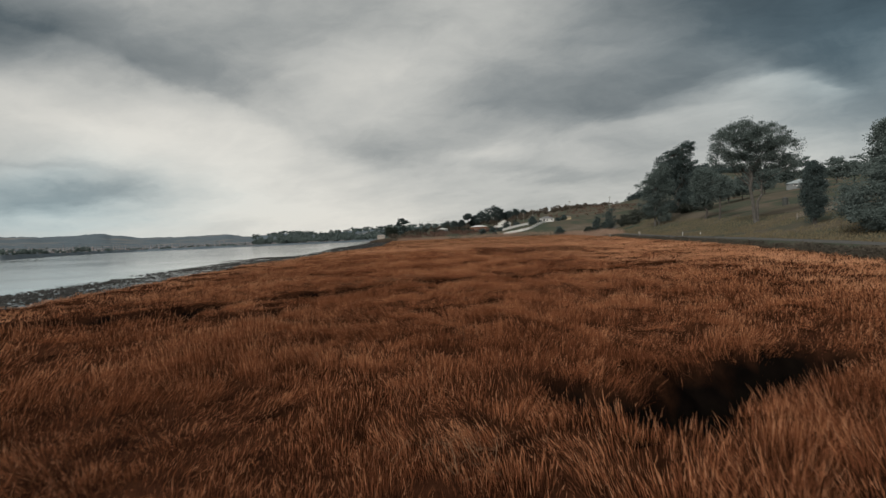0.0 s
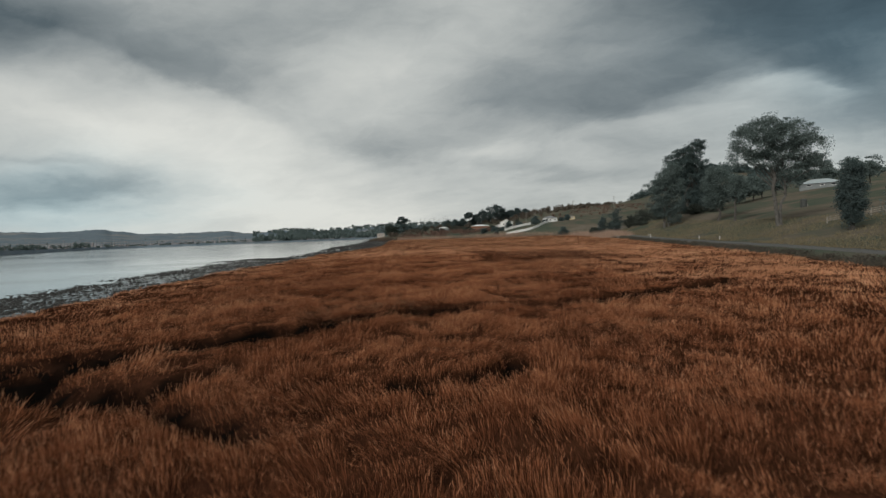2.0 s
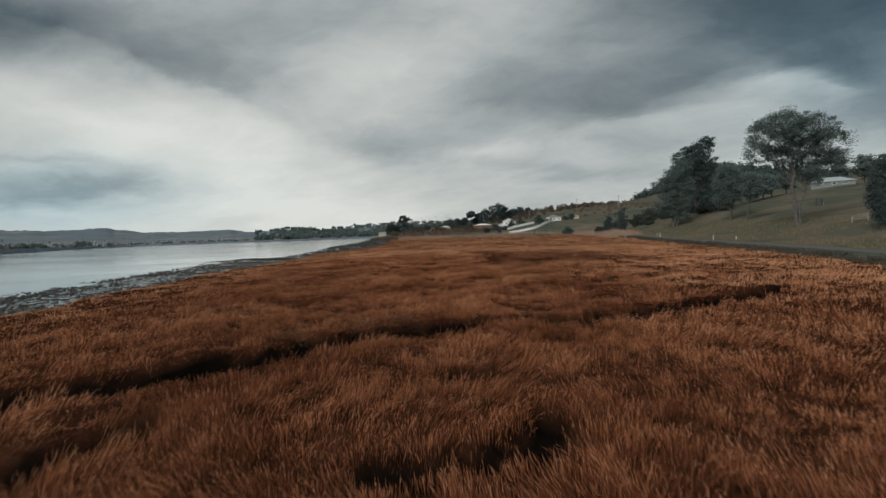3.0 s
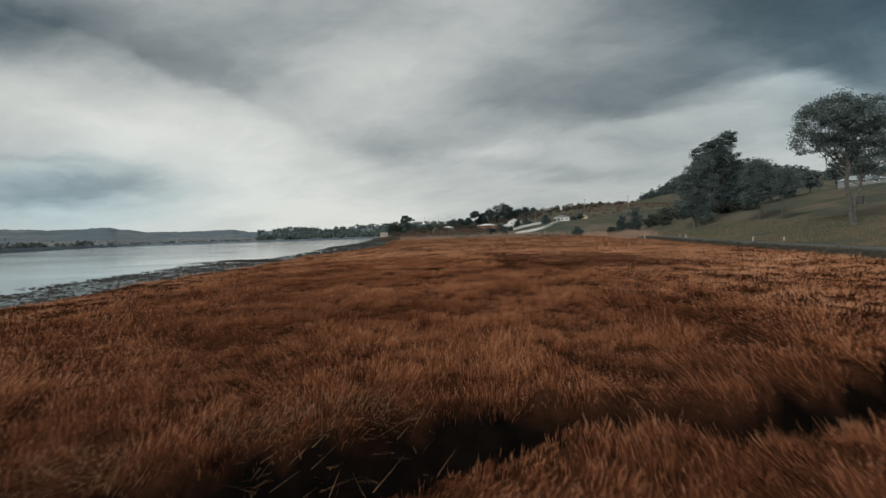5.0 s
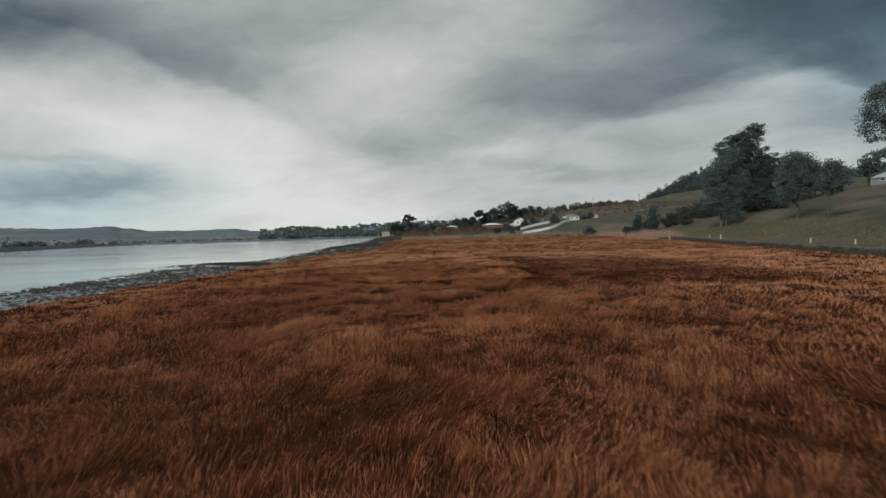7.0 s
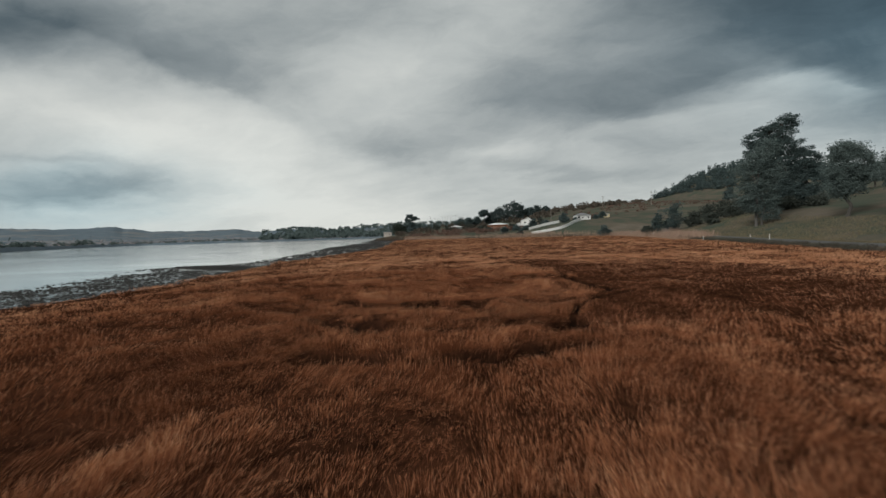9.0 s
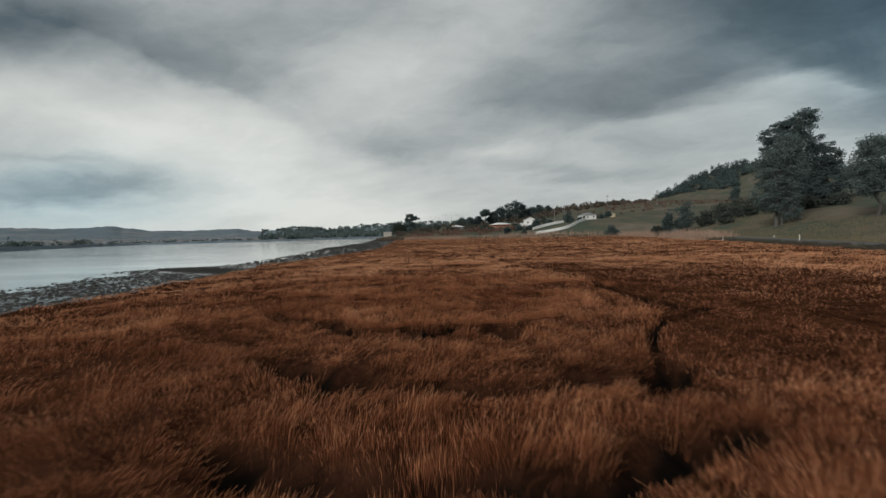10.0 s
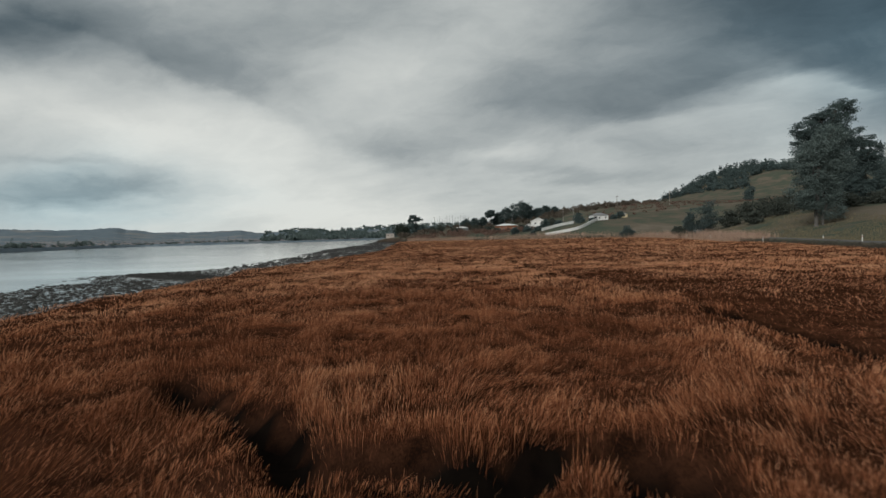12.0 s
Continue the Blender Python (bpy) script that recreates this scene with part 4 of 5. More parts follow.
VERGE = material("verge_grass", leaf_build((0.11, 0.098, 0.062), (0.24, 0.195, 0.125), 0.2))
ditch_scrub()


def guide_post(x, y, h, tilt=0.0):
    ob = thing("guide_post", at_ground(x, y, 0.0), "slim white roadside guide post", "post", "guide posts along the road", 0)
    ob.matrix_world = pose(*at_ground(x, y, 0.02), tilt * 0.4, tilt, 20)
    bm = bmesh.new()
    box(bm, -0.05, 0.05, -0.04, 0.04, -0.3, h, 0.01)
    part("shaft", bm, POST_WHITE, ob)
    bm = bmesh.new()
    box(bm, -0.03, 0.03, -0.052, -0.0405, h - 0.24, h - 0.14)
    part("reflector", bm, REFLECT, ob, "small red reflector")


for x, y, h, tilt in [(51.5, 91.6, 0.8, 5), (50.5, 83.5, 0.75, 0), (52.8, 114.6, 1.0, 0), (51.8, 132.7, 0.95, 0), (58.6, 128, 0.7, 0), (57, 158, 1.0, 0), (61, 176, 0.95, 0), (62.5, 197, 0.95, 0), (57.5, 215, 0.95, 0)]:
    guide_post(x, y, h, tilt)


def rail_fence(x0, y0, x1, y1, spans, label):
    ob = thing("rail_fence", at_ground(x0, y0, 0), label, "fence")
    base = Vector(at_ground(x0, y0, 0))
    pts = []
    for k in range(spans + 1):
        t = k / spans
        x, y = x0 + (x1 - x0) * t, y0 + (y1 - y0) * t
        pts.append(Vector(at_ground(x, y, 0)) - base)
    for p in pts:
        bm = bmesh.new()
        box(bm, p.x - 0.06, p.x + 0.06, p.y - 0.06, p.y + 0.06, p.z - 0.3, p.z + 1.15, 0.01)
        part("post", bm, POST_WOOD, ob)
    for a, b in zip(pts, pts[1:]):
        for h in (0.45, 0.75, 1.05):
            bm = bmesh.new()
            tube(bm, a + Vector((0, 0, h)), b + Vector((0, 0, h)), 0.045, 0.045, 6)
            part("rail", bm, POST_WOOD, ob)


rail_fence(62.5, 75, 70, 73, 4, "weathered grey post and rail fence on the verge")


# ---- houses ----
SHED_WALL = speckled("shed_wall", (0.13, 0.14, 0.145), (0.20, 0.215, 0.215), 3.0, 0.7, 0.1, 0.01)
SHED_ROOF = speckled("shed_roof", (0.24, 0.28, 0.29), (0.34, 0.38, 0.39), 2.0, 0.5, 0.1, 0.01)
HUT_WALL = speckled("hut_board", (0.40, 0.34, 0.30), (0.56, 0.50, 0.45), 4.0, 0.8, 0.1, 0.01)


def house(at, turn, wide, deep, high, roof_h, walls, roofing, label, windows, door=None, hip=False, eave=0.45, name="house", group=""):
    """Front faces -y. windows: (x, z, w, h) on the front."""
    ob = thing(name, at, label, "house", group, turn)
    t = 0.25
    xs = sorted({-wide / 2, wide / 2, *[w[0] - w[2] / 2 for w in windows], *[w[0] + w[2] / 2 for w in windows]})
    bm = bmesh.new()
    box(bm, -wide / 2, wide / 2, deep / 2 - t, deep / 2, -1.2, high)
    box(bm, -wide / 2, -wide / 2 + t, -deep / 2 + t, deep / 2 - t, -1.2, high)
    box(bm, wide / 2 - t, wide / 2, -deep / 2 + t, deep / 2 - t, -1.2, high)
    for a, b in zip(xs, xs[1:]):
        mid = (a + b) / 2
        hit = [w for w in windows if w[0] - w[2] / 2 <= mid <= w[0] + w[2] / 2]
        if hit:
            w = hit[0]
            box(bm, a, b, -deep / 2, -deep / 2 + t, -1.2, w[1] - w[3] / 2)
            box(bm, a, b, -deep / 2, -deep / 2 + t, w[1] + w[3] / 2, high)
        else:
            box(bm, a, b, -deep / 2, -deep / 2 + t, -1.2, high)
    part("wall", bm, walls, ob)
    W, D = wide / 2 + eave, deep / 2 + eave
    bm = bmesh.new()
    z0, z1, th = high - 0.05, high + roof_h, 0.18
    if hip:
        r = max(0.3, W - D) if W > D else 0.3
        low = [bm.verts.new(q) for q in ((-W, -D, z0), (W, -D, z0), (W, D, z0), (-W, D, z0))]
        top = [bm.verts.new(q) for q in ((-r, 0, z1), (r, 0, z1))]
        for f in ((low[0], low[1], top[1], top[0]), (low[1], low[2], top[1]), (low[2], low[3], top[0], top[1]), (low[3], low[0], top[0]), (low[3], low[2], low[1], low[0])):
            bm.faces.new(f)
    else:
        # gable ends face the front
        sec = [(-W, z0 - 0.15), (0, z1), (W, z0 - 0.15), (W, z0 - 0.15 + th), (0, z1 + th), (-W, z0 - 0.15 + th)]
        a = [bm.verts.new((x, -D, z)) for x, z in sec]
        b = [bm.verts.new((x, D, z)) for x, z in sec]
        for k in range(6):
            bm.faces.new((a[k], a[(k + 1) % 6], b[(k + 1) % 6], b[k]))
        bm.faces.new((a[0], a[5], a[4], a[1]))
        bm.faces.new((a[1], a[4], a[3], a[2]))
        bm.faces.new((b[5], b[0], b[1], b[4]))
        bm.faces.new((b[4], b[1], b[2], b[3]))
    part("roof", bm, roofing, ob)
    if not hip:
        for sgn in (-1, 1):
            bm = bmesh.new()
            v = [bm.verts.new(q) for q in ((-wide / 2, sgn * (deep / 2 - 0.02), high), (wide / 2, sgn * (deep / 2 - 0.02), high), (0, sgn * (deep / 2 - 0.02), high + roof_h * wide / 2 / W))]
            u = [bm.verts.new(q.co + Vector((0, -sgn * 0.2, 0))) for q in v]
            bm.faces.new(v)
            bm.faces.new(u[::-1])
            for k in range(3):
                bm.faces.new((v[k], v[(k + 1) % 3], u[(k + 1) % 3], u[k]))
            part("gable", bm, walls, ob)
    for x, z, w, h in windows:
        bm = bmesh.new()
        fw = 0.09
        y0, y1 = -deep / 2 - 0.04, -deep / 2 + 0.12
        box(bm, x - w / 2, x + w / 2, y0, y1, z - h / 2, z - h / 2 + fw)
        box(bm, x - w / 2, x + w / 2, y0, y1, z + h / 2 - fw, z + h / 2)
        box(bm, x - w / 2, x - w / 2 + fw, y0, y1, z - h / 2 + fw, z + h / 2 - fw)
        box(bm, x + w / 2 - fw, x + w / 2, y0, y1, z - h / 2 + fw, z + h / 2 - fw)
        win = part("window", bm, POST_WHITE, ob)
        bm = bmesh.new()
        box(bm, x - w / 2 + fw, x + w / 2 - fw, -deep / 2 + 0.04, -deep / 2 + 0.07, z - h / 2 + fw, z + h / 2 - fw)
        part("pane", bm, GLASS_DARK, win)
    if door:
        x, w, h = door
        bm = bmesh.new()
        box(bm, x - w / 2, x + w / 2, -deep / 2 - 0.05, -deep / 2 + 0.05, 0, h, 0.01)
        part("door", bm, GREY_ROOF, ob)
    return ob


house((60.3, 249, 8.0), 4, 6.8, 5, 2.7, 1.2, WHITE_WALL, GREY_ROOF, "white single-storey house with a grey hipped roof", [(-2.4, 1.5, 1.3, 1.6), (-0.6, 1.6, 0.8, 1.0), (2.2, 1.7, 0.9, 0.9)], None, True, 0.3)
house((43.4, 303, zat(43.4, 300) + 0.2), -12, 8.2, 9, 3.4, 1.9, WHITE_WALL, PALE_ROOF, "white weatherboard house with a low front gable", [(-1.6, 2.2, 1.1, 1.1), (1.7, 2.2, 1.1, 1.1)], None)
house((37.5, 299, zat(37.5, 298)), -12, 4.0, 5, 2.2, 0.9, WHITE_WALL, PALE_ROOF, "small white lean-to shed beside a gabled house", [(-0.6, 1.2, 0.8, 0.8)], None, name="shed")
house((25.5, 312, zat(25, 310) + 0.2), 0, 12.0, 8, 3.3, 1.1, ORANGE_BRICK, PALE_ROOF, "long orange brick bungalow with a pale iron roof", [(-3.8, 1.4, 1.6, 1.2), (1.0, 1.4, 1.4, 1.2), (4.0, 1.4, 1.2, 1.2)], (-1.6, 0.9, 2.0), True, 0.9)
house((-66, 449, zat(-66, 447) + 0.5), 6, 7.4, 5, 3.6, 0.7, HUT_WALL, GREY_ROOF, "small pale shoreside hut with a low grey roof", [(-1.6, 1.8, 1.0, 1.0), (1.6, 1.8, 1.0, 1.0)], None, True, 0.3, "hut")
house((76.8, 264, zat(77, 262)), 0, 3.4, 3.4, 1.9, 0.5, CREAM_WALL, GREY_ROOF, "small pale shed on the hillside", [(0.4, 1.1, 0.8, 0.7)], None, True, 0.2, "shed")
house((-1.0, 332, zat(-1, 330)), 8, 8, 6, 1.8, 0.9, SHED_WALL, PALE_ROOF, "low house with a pale roof among trees", [(-1.6, 1.2, 1.2, 0.9), (1.8, 1.2, 1.2, 0.9)], None, True)
house((153, 180, zat(153, 176)), -38, 13, 8, 1.7, 1.9, SHED_WALL, SHED_ROOF, "long low grey farm shed on the brow of the hill", [(-3.5, 1.0, 1.4, 0.8), (0.5, 1.0, 1.4, 0.8), (3.8, 1.0, 1.4, 0.8)], None, True)


def garden_wall(pts, h, label):
    """A rendered wall whose top follows the slope."""
    line = smooth_line(pts, 1.2) + [Vector((*pts[-1], 0))]
    base = Vector(at_ground(*pts[0], 0))
    bm = bmesh.new()
    last = None
    for k, p in enumerate(line):
        q = line[min(k + 1, len(line) - 1)] - line[max(k - 1, 0)]
        s = Vector((q.y, -q.x, 0)).normalized() * 0.13
        z = zat(p.x, p.y)
        ring = [bm.verts.new(Vector((p.x, p.y, 0)) + o - Vector((base.x, base.y, 0)) + Vector((0, 0, zz - base.z))) for o, zz in ((s, z - 0.5), (s, z + h), (-s, z + h), (-s, z - 0.5))]
        if last:
            for j in range(4):
                bm.faces.new((last[j], last[(j + 1) % 4], ring[(j + 1) % 4], ring[j]))
        else:
            bm.faces.new(ring[::-1])
        last = ring
    bm.faces.new(last)
    ob = part("garden_wall", bm, WHITE_WALL)
    ob.matrix_world = Matrix.Translation(base)
    return tagged(ob, label, "wall")


garden_wall([(33, 233), (39, 232.5), (45.5, 233), (50.5, 236), (55, 241), (58.5, 244.5)], 1.2, "long white rendered garden wall climbing the slope")
garden_wall([(34, 246), (40, 249), (46, 251), (50, 252.5)], 1.2, "white rendered upper garden wall")

# village trees and shrubs
for k, (x, y, r, h, mat) in enumerate([(23.3, 255, 2.2, 3.8, 2), (38, 258, 2.6, 5.0, 2), (30, 262, 2.4, 3.0, 2), (44, 258, 2.6, 2.6, 2), (54.0, 258, 2.6, 4.5, 2), (55.8, 244, 1.4, 1.8, 2), (51, 246, 2.2, 2.4, 2),
                                     (66.5, 248, 1.6, 2.0, 2), (71, 252, 2.4, 2.8, 2), (33, 250, 2, 2.2, 2), (28, 236, 1.6, 2.4, 2), (14, 300, 3.4, 3.6, 1), (8, 318, 3.6, 4.2, 1), (34, 304, 2.4, 3.0, 1), (18, 290, 2.6, 2.4, 1), (50, 296, 2.6, 4.2, 1),
                                     (-6, 310, 3.0, 3.0, 1), (-14, 322, 3.6, 4.4, 1), (-20, 335, 3.0, 4.0, 1), (3, 340, 3.5, 5.5, 1)]):
    shrub(x, y, r, h, 200 + k, "garden_shrub", "dark garden shrub among the houses", PINE_LEAF if mat == 2 else BUSH_LEAF, "garden shrubs of the village", 0.3, 45)
for k, (x, y, r, h) in enumerate([(39.6, 380, 6.5, 13.5), (46, 378, 5.5, 16.5), (33, 380, 5.5, 12.5), (27, 382, 4.5, 9.5), (51, 380, 4.5, 11), (56, 384, 4, 7), (10, 372, 3.5, 7), (16, 378, 3, 7.5), (3, 376, 3.5, 6), (61, 388, 3.5, 7), (67, 392, 3.5, 7.5), (74, 396, 3, 6)]):
    tree("village_tree", at_ground(x, y), "tall dark pine above the village houses", "tree",
         ragged(r * 1.15, h, 300 + k, 0.2), [((0, 0, 0), (0, 0, h * 0.8), 0.3)],
         PINE_LEAF, DARK_BARK, 300 + k, 130, 46, 0.33, 0.8, 5, "tall trees above the village")
tree("village_tree", at_ground(22, 378), "umbrella-shaped dark pine above the village houses", "tree",
     [(0, 0, 9.5, 4.2, 4, 1.4), (0.5, 0, 11, 2.6, 2.6, 1.0), (-1.5, 0, 7.6, 2.4, 2.2, 0.8)], [((0, 0, 0), (0, 0, 10), 0.3)], PINE_LEAF, DARK_BARK, 320, 70, 40, 0.45, 0.6, 8, "tall trees above the village")
# the shore tree with its bushes by the hut
DARK_LEAF = material("dark_leaf", leaf_build((0.035, 0.045, 0.036), (0.065, 0.078, 0.062)))
tree("shore_tree", at_ground(-41, 430), "wind-shaped dark pine on the shore beside a hut", "tree",
     [(-1, 0, 12.0, 5.0, 4, 2.0), (3.5, 0, 11.2, 4.2, 3, 1.2), (-1.5, 0, 14.4, 3.4, 3, 1.3), (2, 0, 13.4, 3, 3, 1.0), (-3.5, 0, 10, 2.6, 2.4, 1.2), (0, 0, 4.6, 4.8, 4, 4.0)], [((0, 0, 0), (0, 0, 12), 0.4)], PINE_LEAF, DARK_BARK, 330, 150, 45, 0.42, 0.6, 12)
shrub(-52.5, 431, 8.2, 10.5, 331, "shore_bush", "dense dark rounded bush beside the shore hut", DARK_LEAF, leaf=0.42, clumps=170)
shrub(-35, 428, 4.5, 5.5, 332, "shore_bush", "dark low bush under the shore pine", PINE_LEAF, leaf=0.4)


def bare_poplars():
    rnd = random.Random(8)
    for k in range(15):
        x, y = -24 + k * 2.1 + rnd.uniform(-0.4, 0.4), 402 + rnd.uniform(-3, 3)
        h = rnd.uniform(7.5, 11.5)
        ob = thing("bare_poplar", at_ground(x, y), "thin leafless poplar in a row", "tree", "row of bare poplars")
        bm = bmesh.new()
        limb(bm, rnd, (0, 0, 0), (rnd.uniform(-0.2, 0.2), 0, h), 0.12, 0.03, 0.01, 3)
        part("trunk", bm, DARK_BARK, ob)
        for q in range(9):
            z = h * rnd.uniform(0.25, 0.95)
            a = rnd.uniform(0, 6.28)
            bm = bmesh.new()
            tube(bm, (0, 0, z), (math.cos(a) * 0.5, math.sin(a) * 0.5, z + rnd.uniform(0.7, 1.3)), 0.04, 0.015, 3)
            part("branch", bm, BARE_TWIG, ob)


bare_poplars()


def utility_pole(x, y, h):
    ob = thing("utility_pole", at_ground(x, y, 0.1), "slim weathered timber utility pole on the slope", "pole", "utility poles on the slope", 12)
    bm = bmesh.new()
    tube(bm, (0, 0, 0), (0, 0, h), 0.16, 0.11, 8)
    part("pole", bm, POST_WOOD, ob)
    bm = bmesh.new()
    box(bm, -1.0, 1.0, -0.2, -0.1, h - 0.75, h - 0.6, 0.01)
    part("crossarm", bm, POST_WOOD, ob)


for x, y, h in ((55, 292, 8.5), (63, 300, 8.5), (117, 300, 8.5), (95, 320, 8.0)):
    utility_pole(x, y, h)


TANK = speckled("tank_iron", (0.035, 0.038, 0.036), (0.07, 0.072, 0.066), 4.0, 0.7, 0.2, 0.01)


def water_tank(x, y, r, h):
    ob = thing("water_tank", at_ground(x, y, 0.1), "squat dark corrugated water tank on the hillside", "tank")
    bm = bmesh.new()
    rings = []
    for z, q in ((0, r), (h, r), (h + 0.12, r * 0.97), (h + 0.3, 0.05)):
        rings.append([bm.verts.new((math.cos(k * math.pi / 12) * q, math.sin(k * math.pi / 12) * q, z)) for k in range(24)])
    for a, b in zip(rings, rings[1:]):
        for k in range(24):
            bm.faces.new((a[k], a[(k + 1) % 24], b[(k + 1) % 24], b[k]))
    part("shell", bm, TANK, ob)
    bm = bmesh.new()
    tube(bm, (r * 0.8, -r * 0.8, 0), (r * 0.8, -r * 0.8, 0.9), 0.06, 0.06, 6)
    part("pipe", bm, POST_WOOD, ob)


water_tank(96.3, 120, 0.7, 2.0)


def straw_litter():
    """Flattened pale dead stems beside the creeks."""
    rng = np.random.default_rng(77)
    xs, ys = [], []
    for cx, cy, r, n in LITTER:
        xs.append(cx + rng.normal(0, r * 0.6, n))
        ys.append(cy + rng.normal(0, r * 0.4, n))
    x, y = np.concatenate(xs), np.concatenate(ys)
    n = len(x)
    v, f = blades(rng, x, y, ground_z(x, y) + rng.uniform(0.10, 0.32, n), rng.uniform(0.2, 0.6, n), rng.uniform(0.006, 0.012, n), rng.uniform(1.0, 1.5, n), rng.uniform(0, 6.28, n))
    tagged(link_mesh("straw_litter", v, f, STRAW), "flattened pale dead stems lying beside the creek", "straw", kind="stuff")


STRAW = material("dead_straw", leaf_build((0.15, 0.08, 0.046), (0.32, 0.19, 0.115), 0.15))
straw_litter()


# ---- far woods and far shore ----
def woods(name, spots, label, mat, leaf, per, seed):
    """spots: (x, y, z, radius, height)."""
    rng = np.random.default_rng(seed)
    lobes = [(x, y, z + h * 0.55, r, r, h * 0.5) for x, y, z, r, h in spots]
    L = np.array(lobes)
    which = np.repeat(np.arange(len(L)), per)
    way = rng.normal(size=(len(which), 3))
    way /= np.linalg.norm(way, axis=1)[:, None]
    p = L[which, :3] + way * L[which, 3:] * rng.uniform(0.5, 1.05, len(which))[:, None]
    n = len(p)
    a = rng.normal(size=(n, 3))
    a /= np.linalg.norm(a, axis=1)[:, None]
    b = np.cross(a, rng.normal(size=(n, 3)))
    b /= np.linalg.norm(b, axis=1)[:, None]
    s = (leaf * L[which, 3] * rng.uniform(0.6, 1.3, n))[:, None]
    v = np.stack([p - a * s, p + b * s * 0.6, p + a * s, p - b * s * 0.6], 1).reshape(-1, 3)
    f = (np.arange(n) * 4)[:, None] + np.arange(4)[None]
    tagged(link_mesh(name, v, f, mat), label, "woods", kind="stuff")


def near_woods():
    rnd = random.Random(5)
    spots = []
    # wooded crest of the hill
    for k in range(1500):
        x, y = rnd.uniform(284, 480), rnd.uniform(500, 690)
        if x < 290 + (690 - y) * 0.25 or (y < 610 and vnoise(np.array([x * 0.03]), np.array([y * 0.03]), 7)[0] < 0.5 + (610 - y) * 0.002):
            continue
        spots.append((x, y, zat(x, y) - 0.5, rnd.uniform(1.6, 3.8), rnd.choice((rnd.uniform(3, 6), rnd.uniform(5, 8), rnd.uniform(9, 14)))))
    woods("hill_wood", spots, "dark gum wood on the crest of the hill", PINE_LEAF, 0.36, 52, 41)
    spots = []
    # straggling skyline trees and thickets above the village
    for k in range(150):
        x = rnd.uniform(8, 165)
        y = rnd.uniform(395, 440)
        spots.append((x, y, zat(x, y), rnd.uniform(1.0, 2.4), rnd.uniform(1.6, 5.5) * (1.0 if x < 110 else 0.5)))
    for k in range(120):
        x, y = rnd.uniform(40, 118), rnd.uniform(330, 400)
        spots.append((x, y, zat(x, y), rnd.uniform(1.2, 2.4), rnd.uniform(1.6, 4.2)))
    for k in range(70):
        x, y = rnd.uniform(-48, 20), rnd.uniform(300, 400)
        spots.append((x, y, zat(x, y), rnd.uniform(1.2, 2.6), rnd.uniform(1.4, 3.2)))
    brown = []
    for k in range(150):
        x, y = rnd.uniform(-30, 34), rnd.uniform(262, 300)
        brown.append((x, y, zat(x, y), rnd.uniform(0.9, 2.0), rnd.uniform(1.2, 3.0)))
    for k in range(36):
        x, y = rnd.uniform(70, 125), rnd.uniform(270, 330)
        brown.append((x, y, zat(x, y), rnd.uniform(0.9, 1.8), rnd.uniform(0.8, 2.0)))
    for y0 in (292, 306, 322, 338, 356):
        for k in range(70):
            x = 86 + k * 1.7 + (y0 - 292) * 0.5 + rnd.uniform(-0.5, 0.5)
            y = y0 + rnd.uniform(-0.5, 0.5) + 5 * math.sin(x * 0.03)
            if rnd.random() < 0.8:
                brown.append((x, y, zat(x, y), rnd.uniform(0.7, 1.1), rnd.uniform(0.5, 1.1)))
    woods("bare_thicket", brown, "leafless brown thicket below the houses", BARE_TWIG, 0.24, 36, 44)
    woods("village_thicket", spots, "scrubby brown-green trees on the slope above the village", SCRUB_LEAF, 0.3, 60, 42)


near_woods()


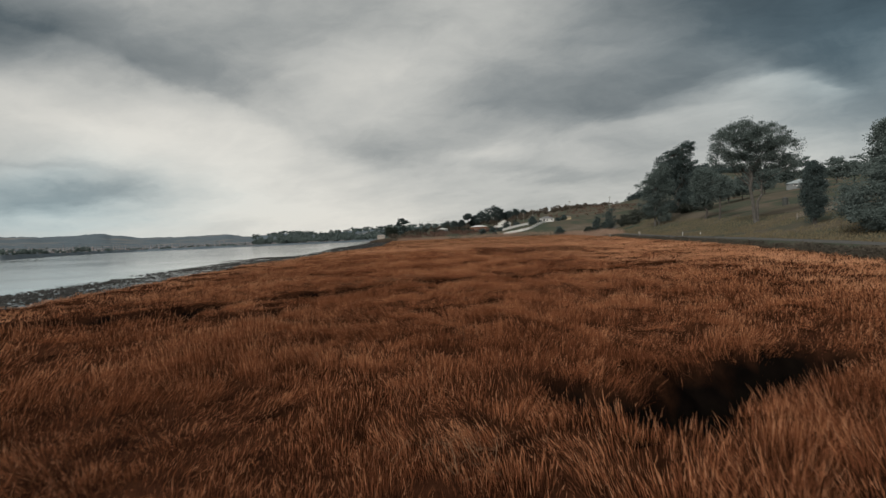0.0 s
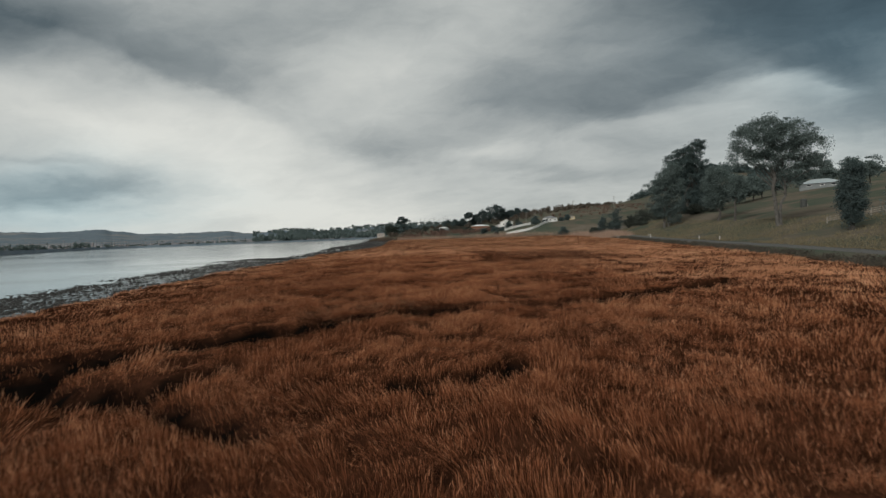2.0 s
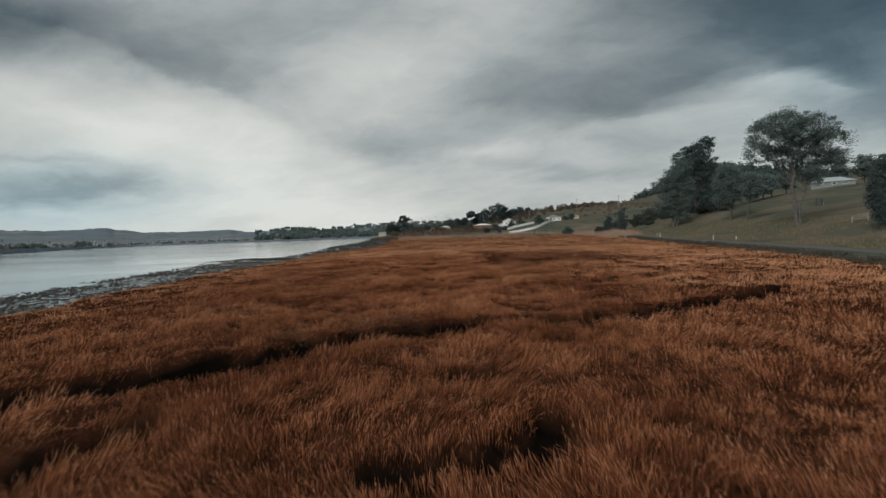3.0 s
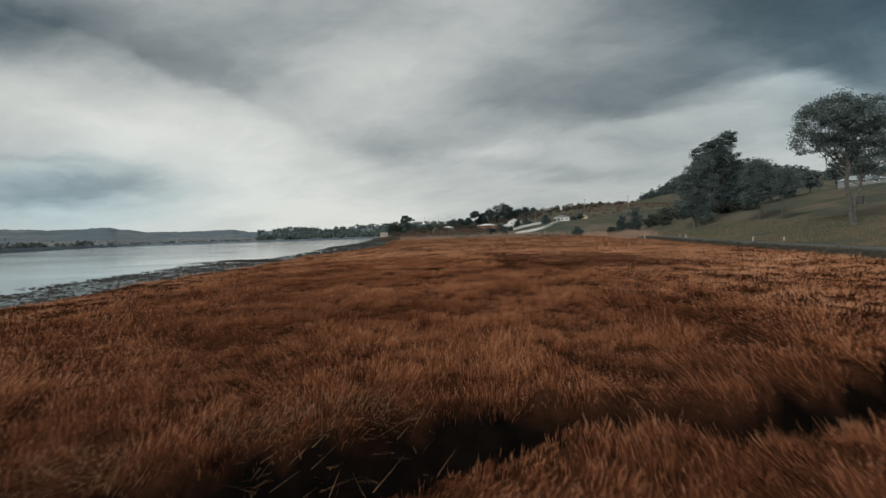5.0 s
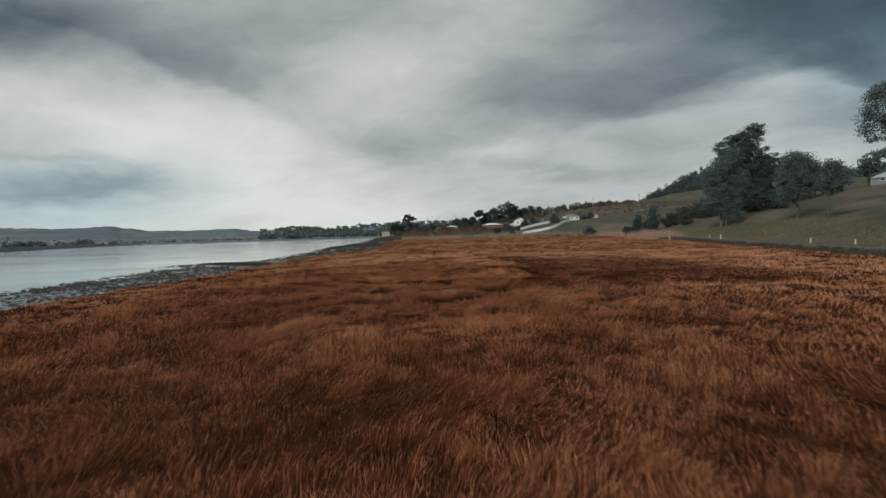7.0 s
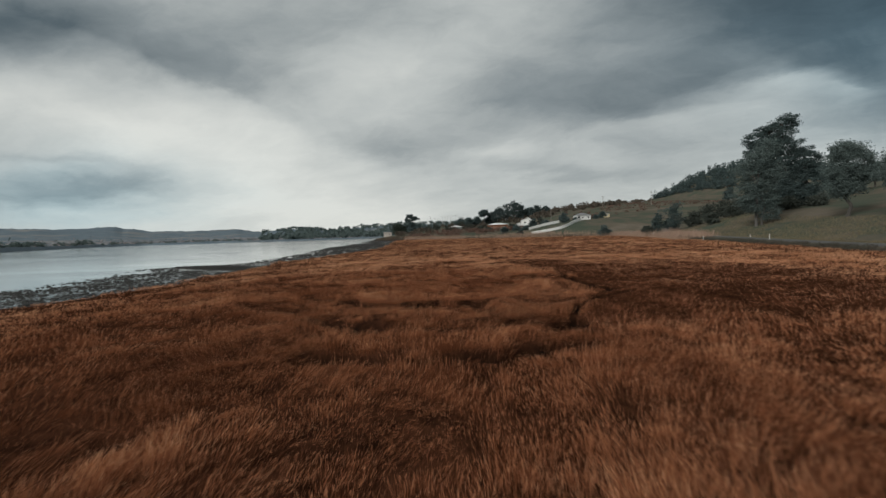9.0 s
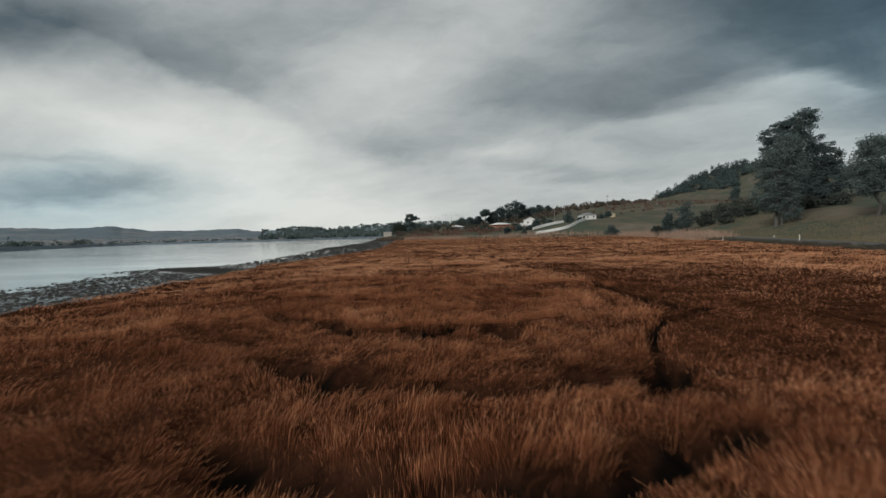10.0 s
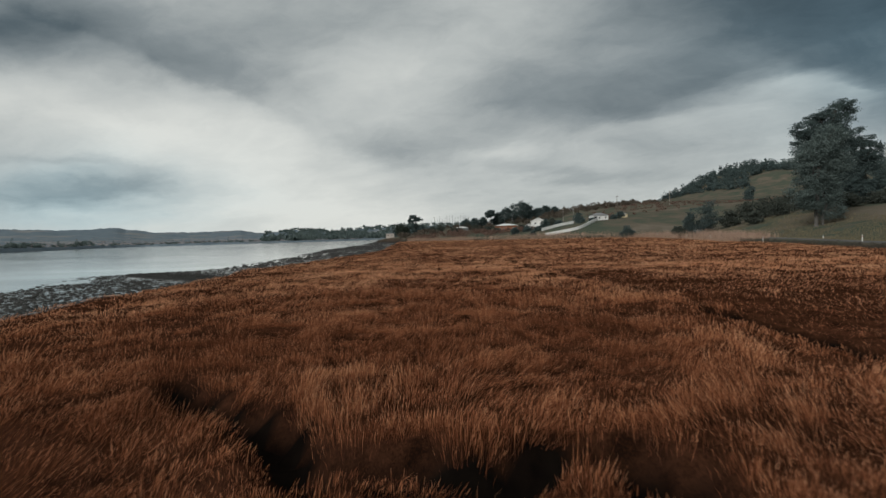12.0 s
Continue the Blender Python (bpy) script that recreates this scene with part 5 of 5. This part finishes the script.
def far_shore():
    rnd = random.Random(6)
    spots = []
    hills = bpy.data.objects["backdrop_hills"].data
    co = np.empty(len(hills.vertices) * 3, np.float32)
    hills.vertices.foreach_get("co", co)
    grid = co.reshape(10, 449, 3)

    def on_hill(bearing, step):
        j = (bearing + 100) / 112 * 448
        j0, i0 = int(j), int(step)
        a, b = grid[i0, j0], grid[i0 + 1, j0]
        return a + (b - a) * (step - i0)

    for k in range(620):
        bearing = rnd.uniform(-24, 4)
        p = on_hill(bearing, rnd.uniform(1.2, 8.2))
        spots.append((*p, rnd.uniform(7, 14), rnd.uniform(8, 19)))
    for k in range(260):
        bearing = rnd.uniform(-70, -22)
        p = on_hill(bearing, rnd.choice((rnd.uniform(1.0, 1.6), rnd.uniform(1.0, 5.0))))
        spots.append((*p, rnd.uniform(2.5, 5), rnd.uniform(2.5, 5)))
    for k in range(30):
        p = on_hill(rnd.uniform(-52, -43), rnd.uniform(1.0, 1.3))
        spots.append((*p, rnd.uniform(4, 7), rnd.uniform(5, 8)))
    for k in range(7):
        p = on_hill(-40.3 + rnd.uniform(-0.35, 0.35), 1.05)
        spots.append((*p, rnd.uniform(4, 6), rnd.uniform(9, 13)))
    woods("far_woods", spots, "distant dark woods on the far shore", GUM_LEAF, 0.36, 40, 43)
    verts, faces = [], []
    for k in range(1900):
        p = on_hill(rnd.uniform(-56, -12), rnd.uniform(1.1, 3.2) + rnd.random() ** 2 * 1.8)
        far = 0.45 + 0.55 * math.hypot(p[0], p[1]) / 1900
        w, d, h = rnd.uniform(1.2, 3.4) * far, rnd.uniform(1.2, 2.6) * far, rnd.uniform(0.3, 1.3) * far
        n = len(verts)
        for sx, sy, z in ((-1, -1, -0.7), (1, -1, -0.7), (1, 1, -0.7), (-1, 1, -0.7), (-1, -1, h), (1, -1, h), (1, 1, h), (-1, 1, h), (-1, 0, h + 0.9), (1, 0, h + 0.9)):
            verts.append((p[0] + sx * w, p[1] + sy * d, p[2] + z))
        for q in ((0, 1, 5, 4), (2, 3, 7, 6), (4, 5, 9, 8), (6, 7, 8, 9), (0, 4, 8, 3), (1, 2, 9, 5), (3, 8, 7, 7), (2, 6, 9, 9)):
            if q[2] != q[3]:
                faces.append([n + i for i in q])
    far = link_mesh("far_houses", verts, faces, TOWN)
    tagged(far, "scattered pale houses of a town across the water", "houses", kind="stuff")


TOWN = material("far_house_walls", lambda g: bsdf(g, g.ramp(island(g), [(0.0, (0.15, 0.13, 0.13)), (0.35, (0.20, 0.175, 0.175)), (0.7, (0.28, 0.265, 0.265)), (1.0, (0.14, 0.14, 0.15))]), 0.85))
far_shore()
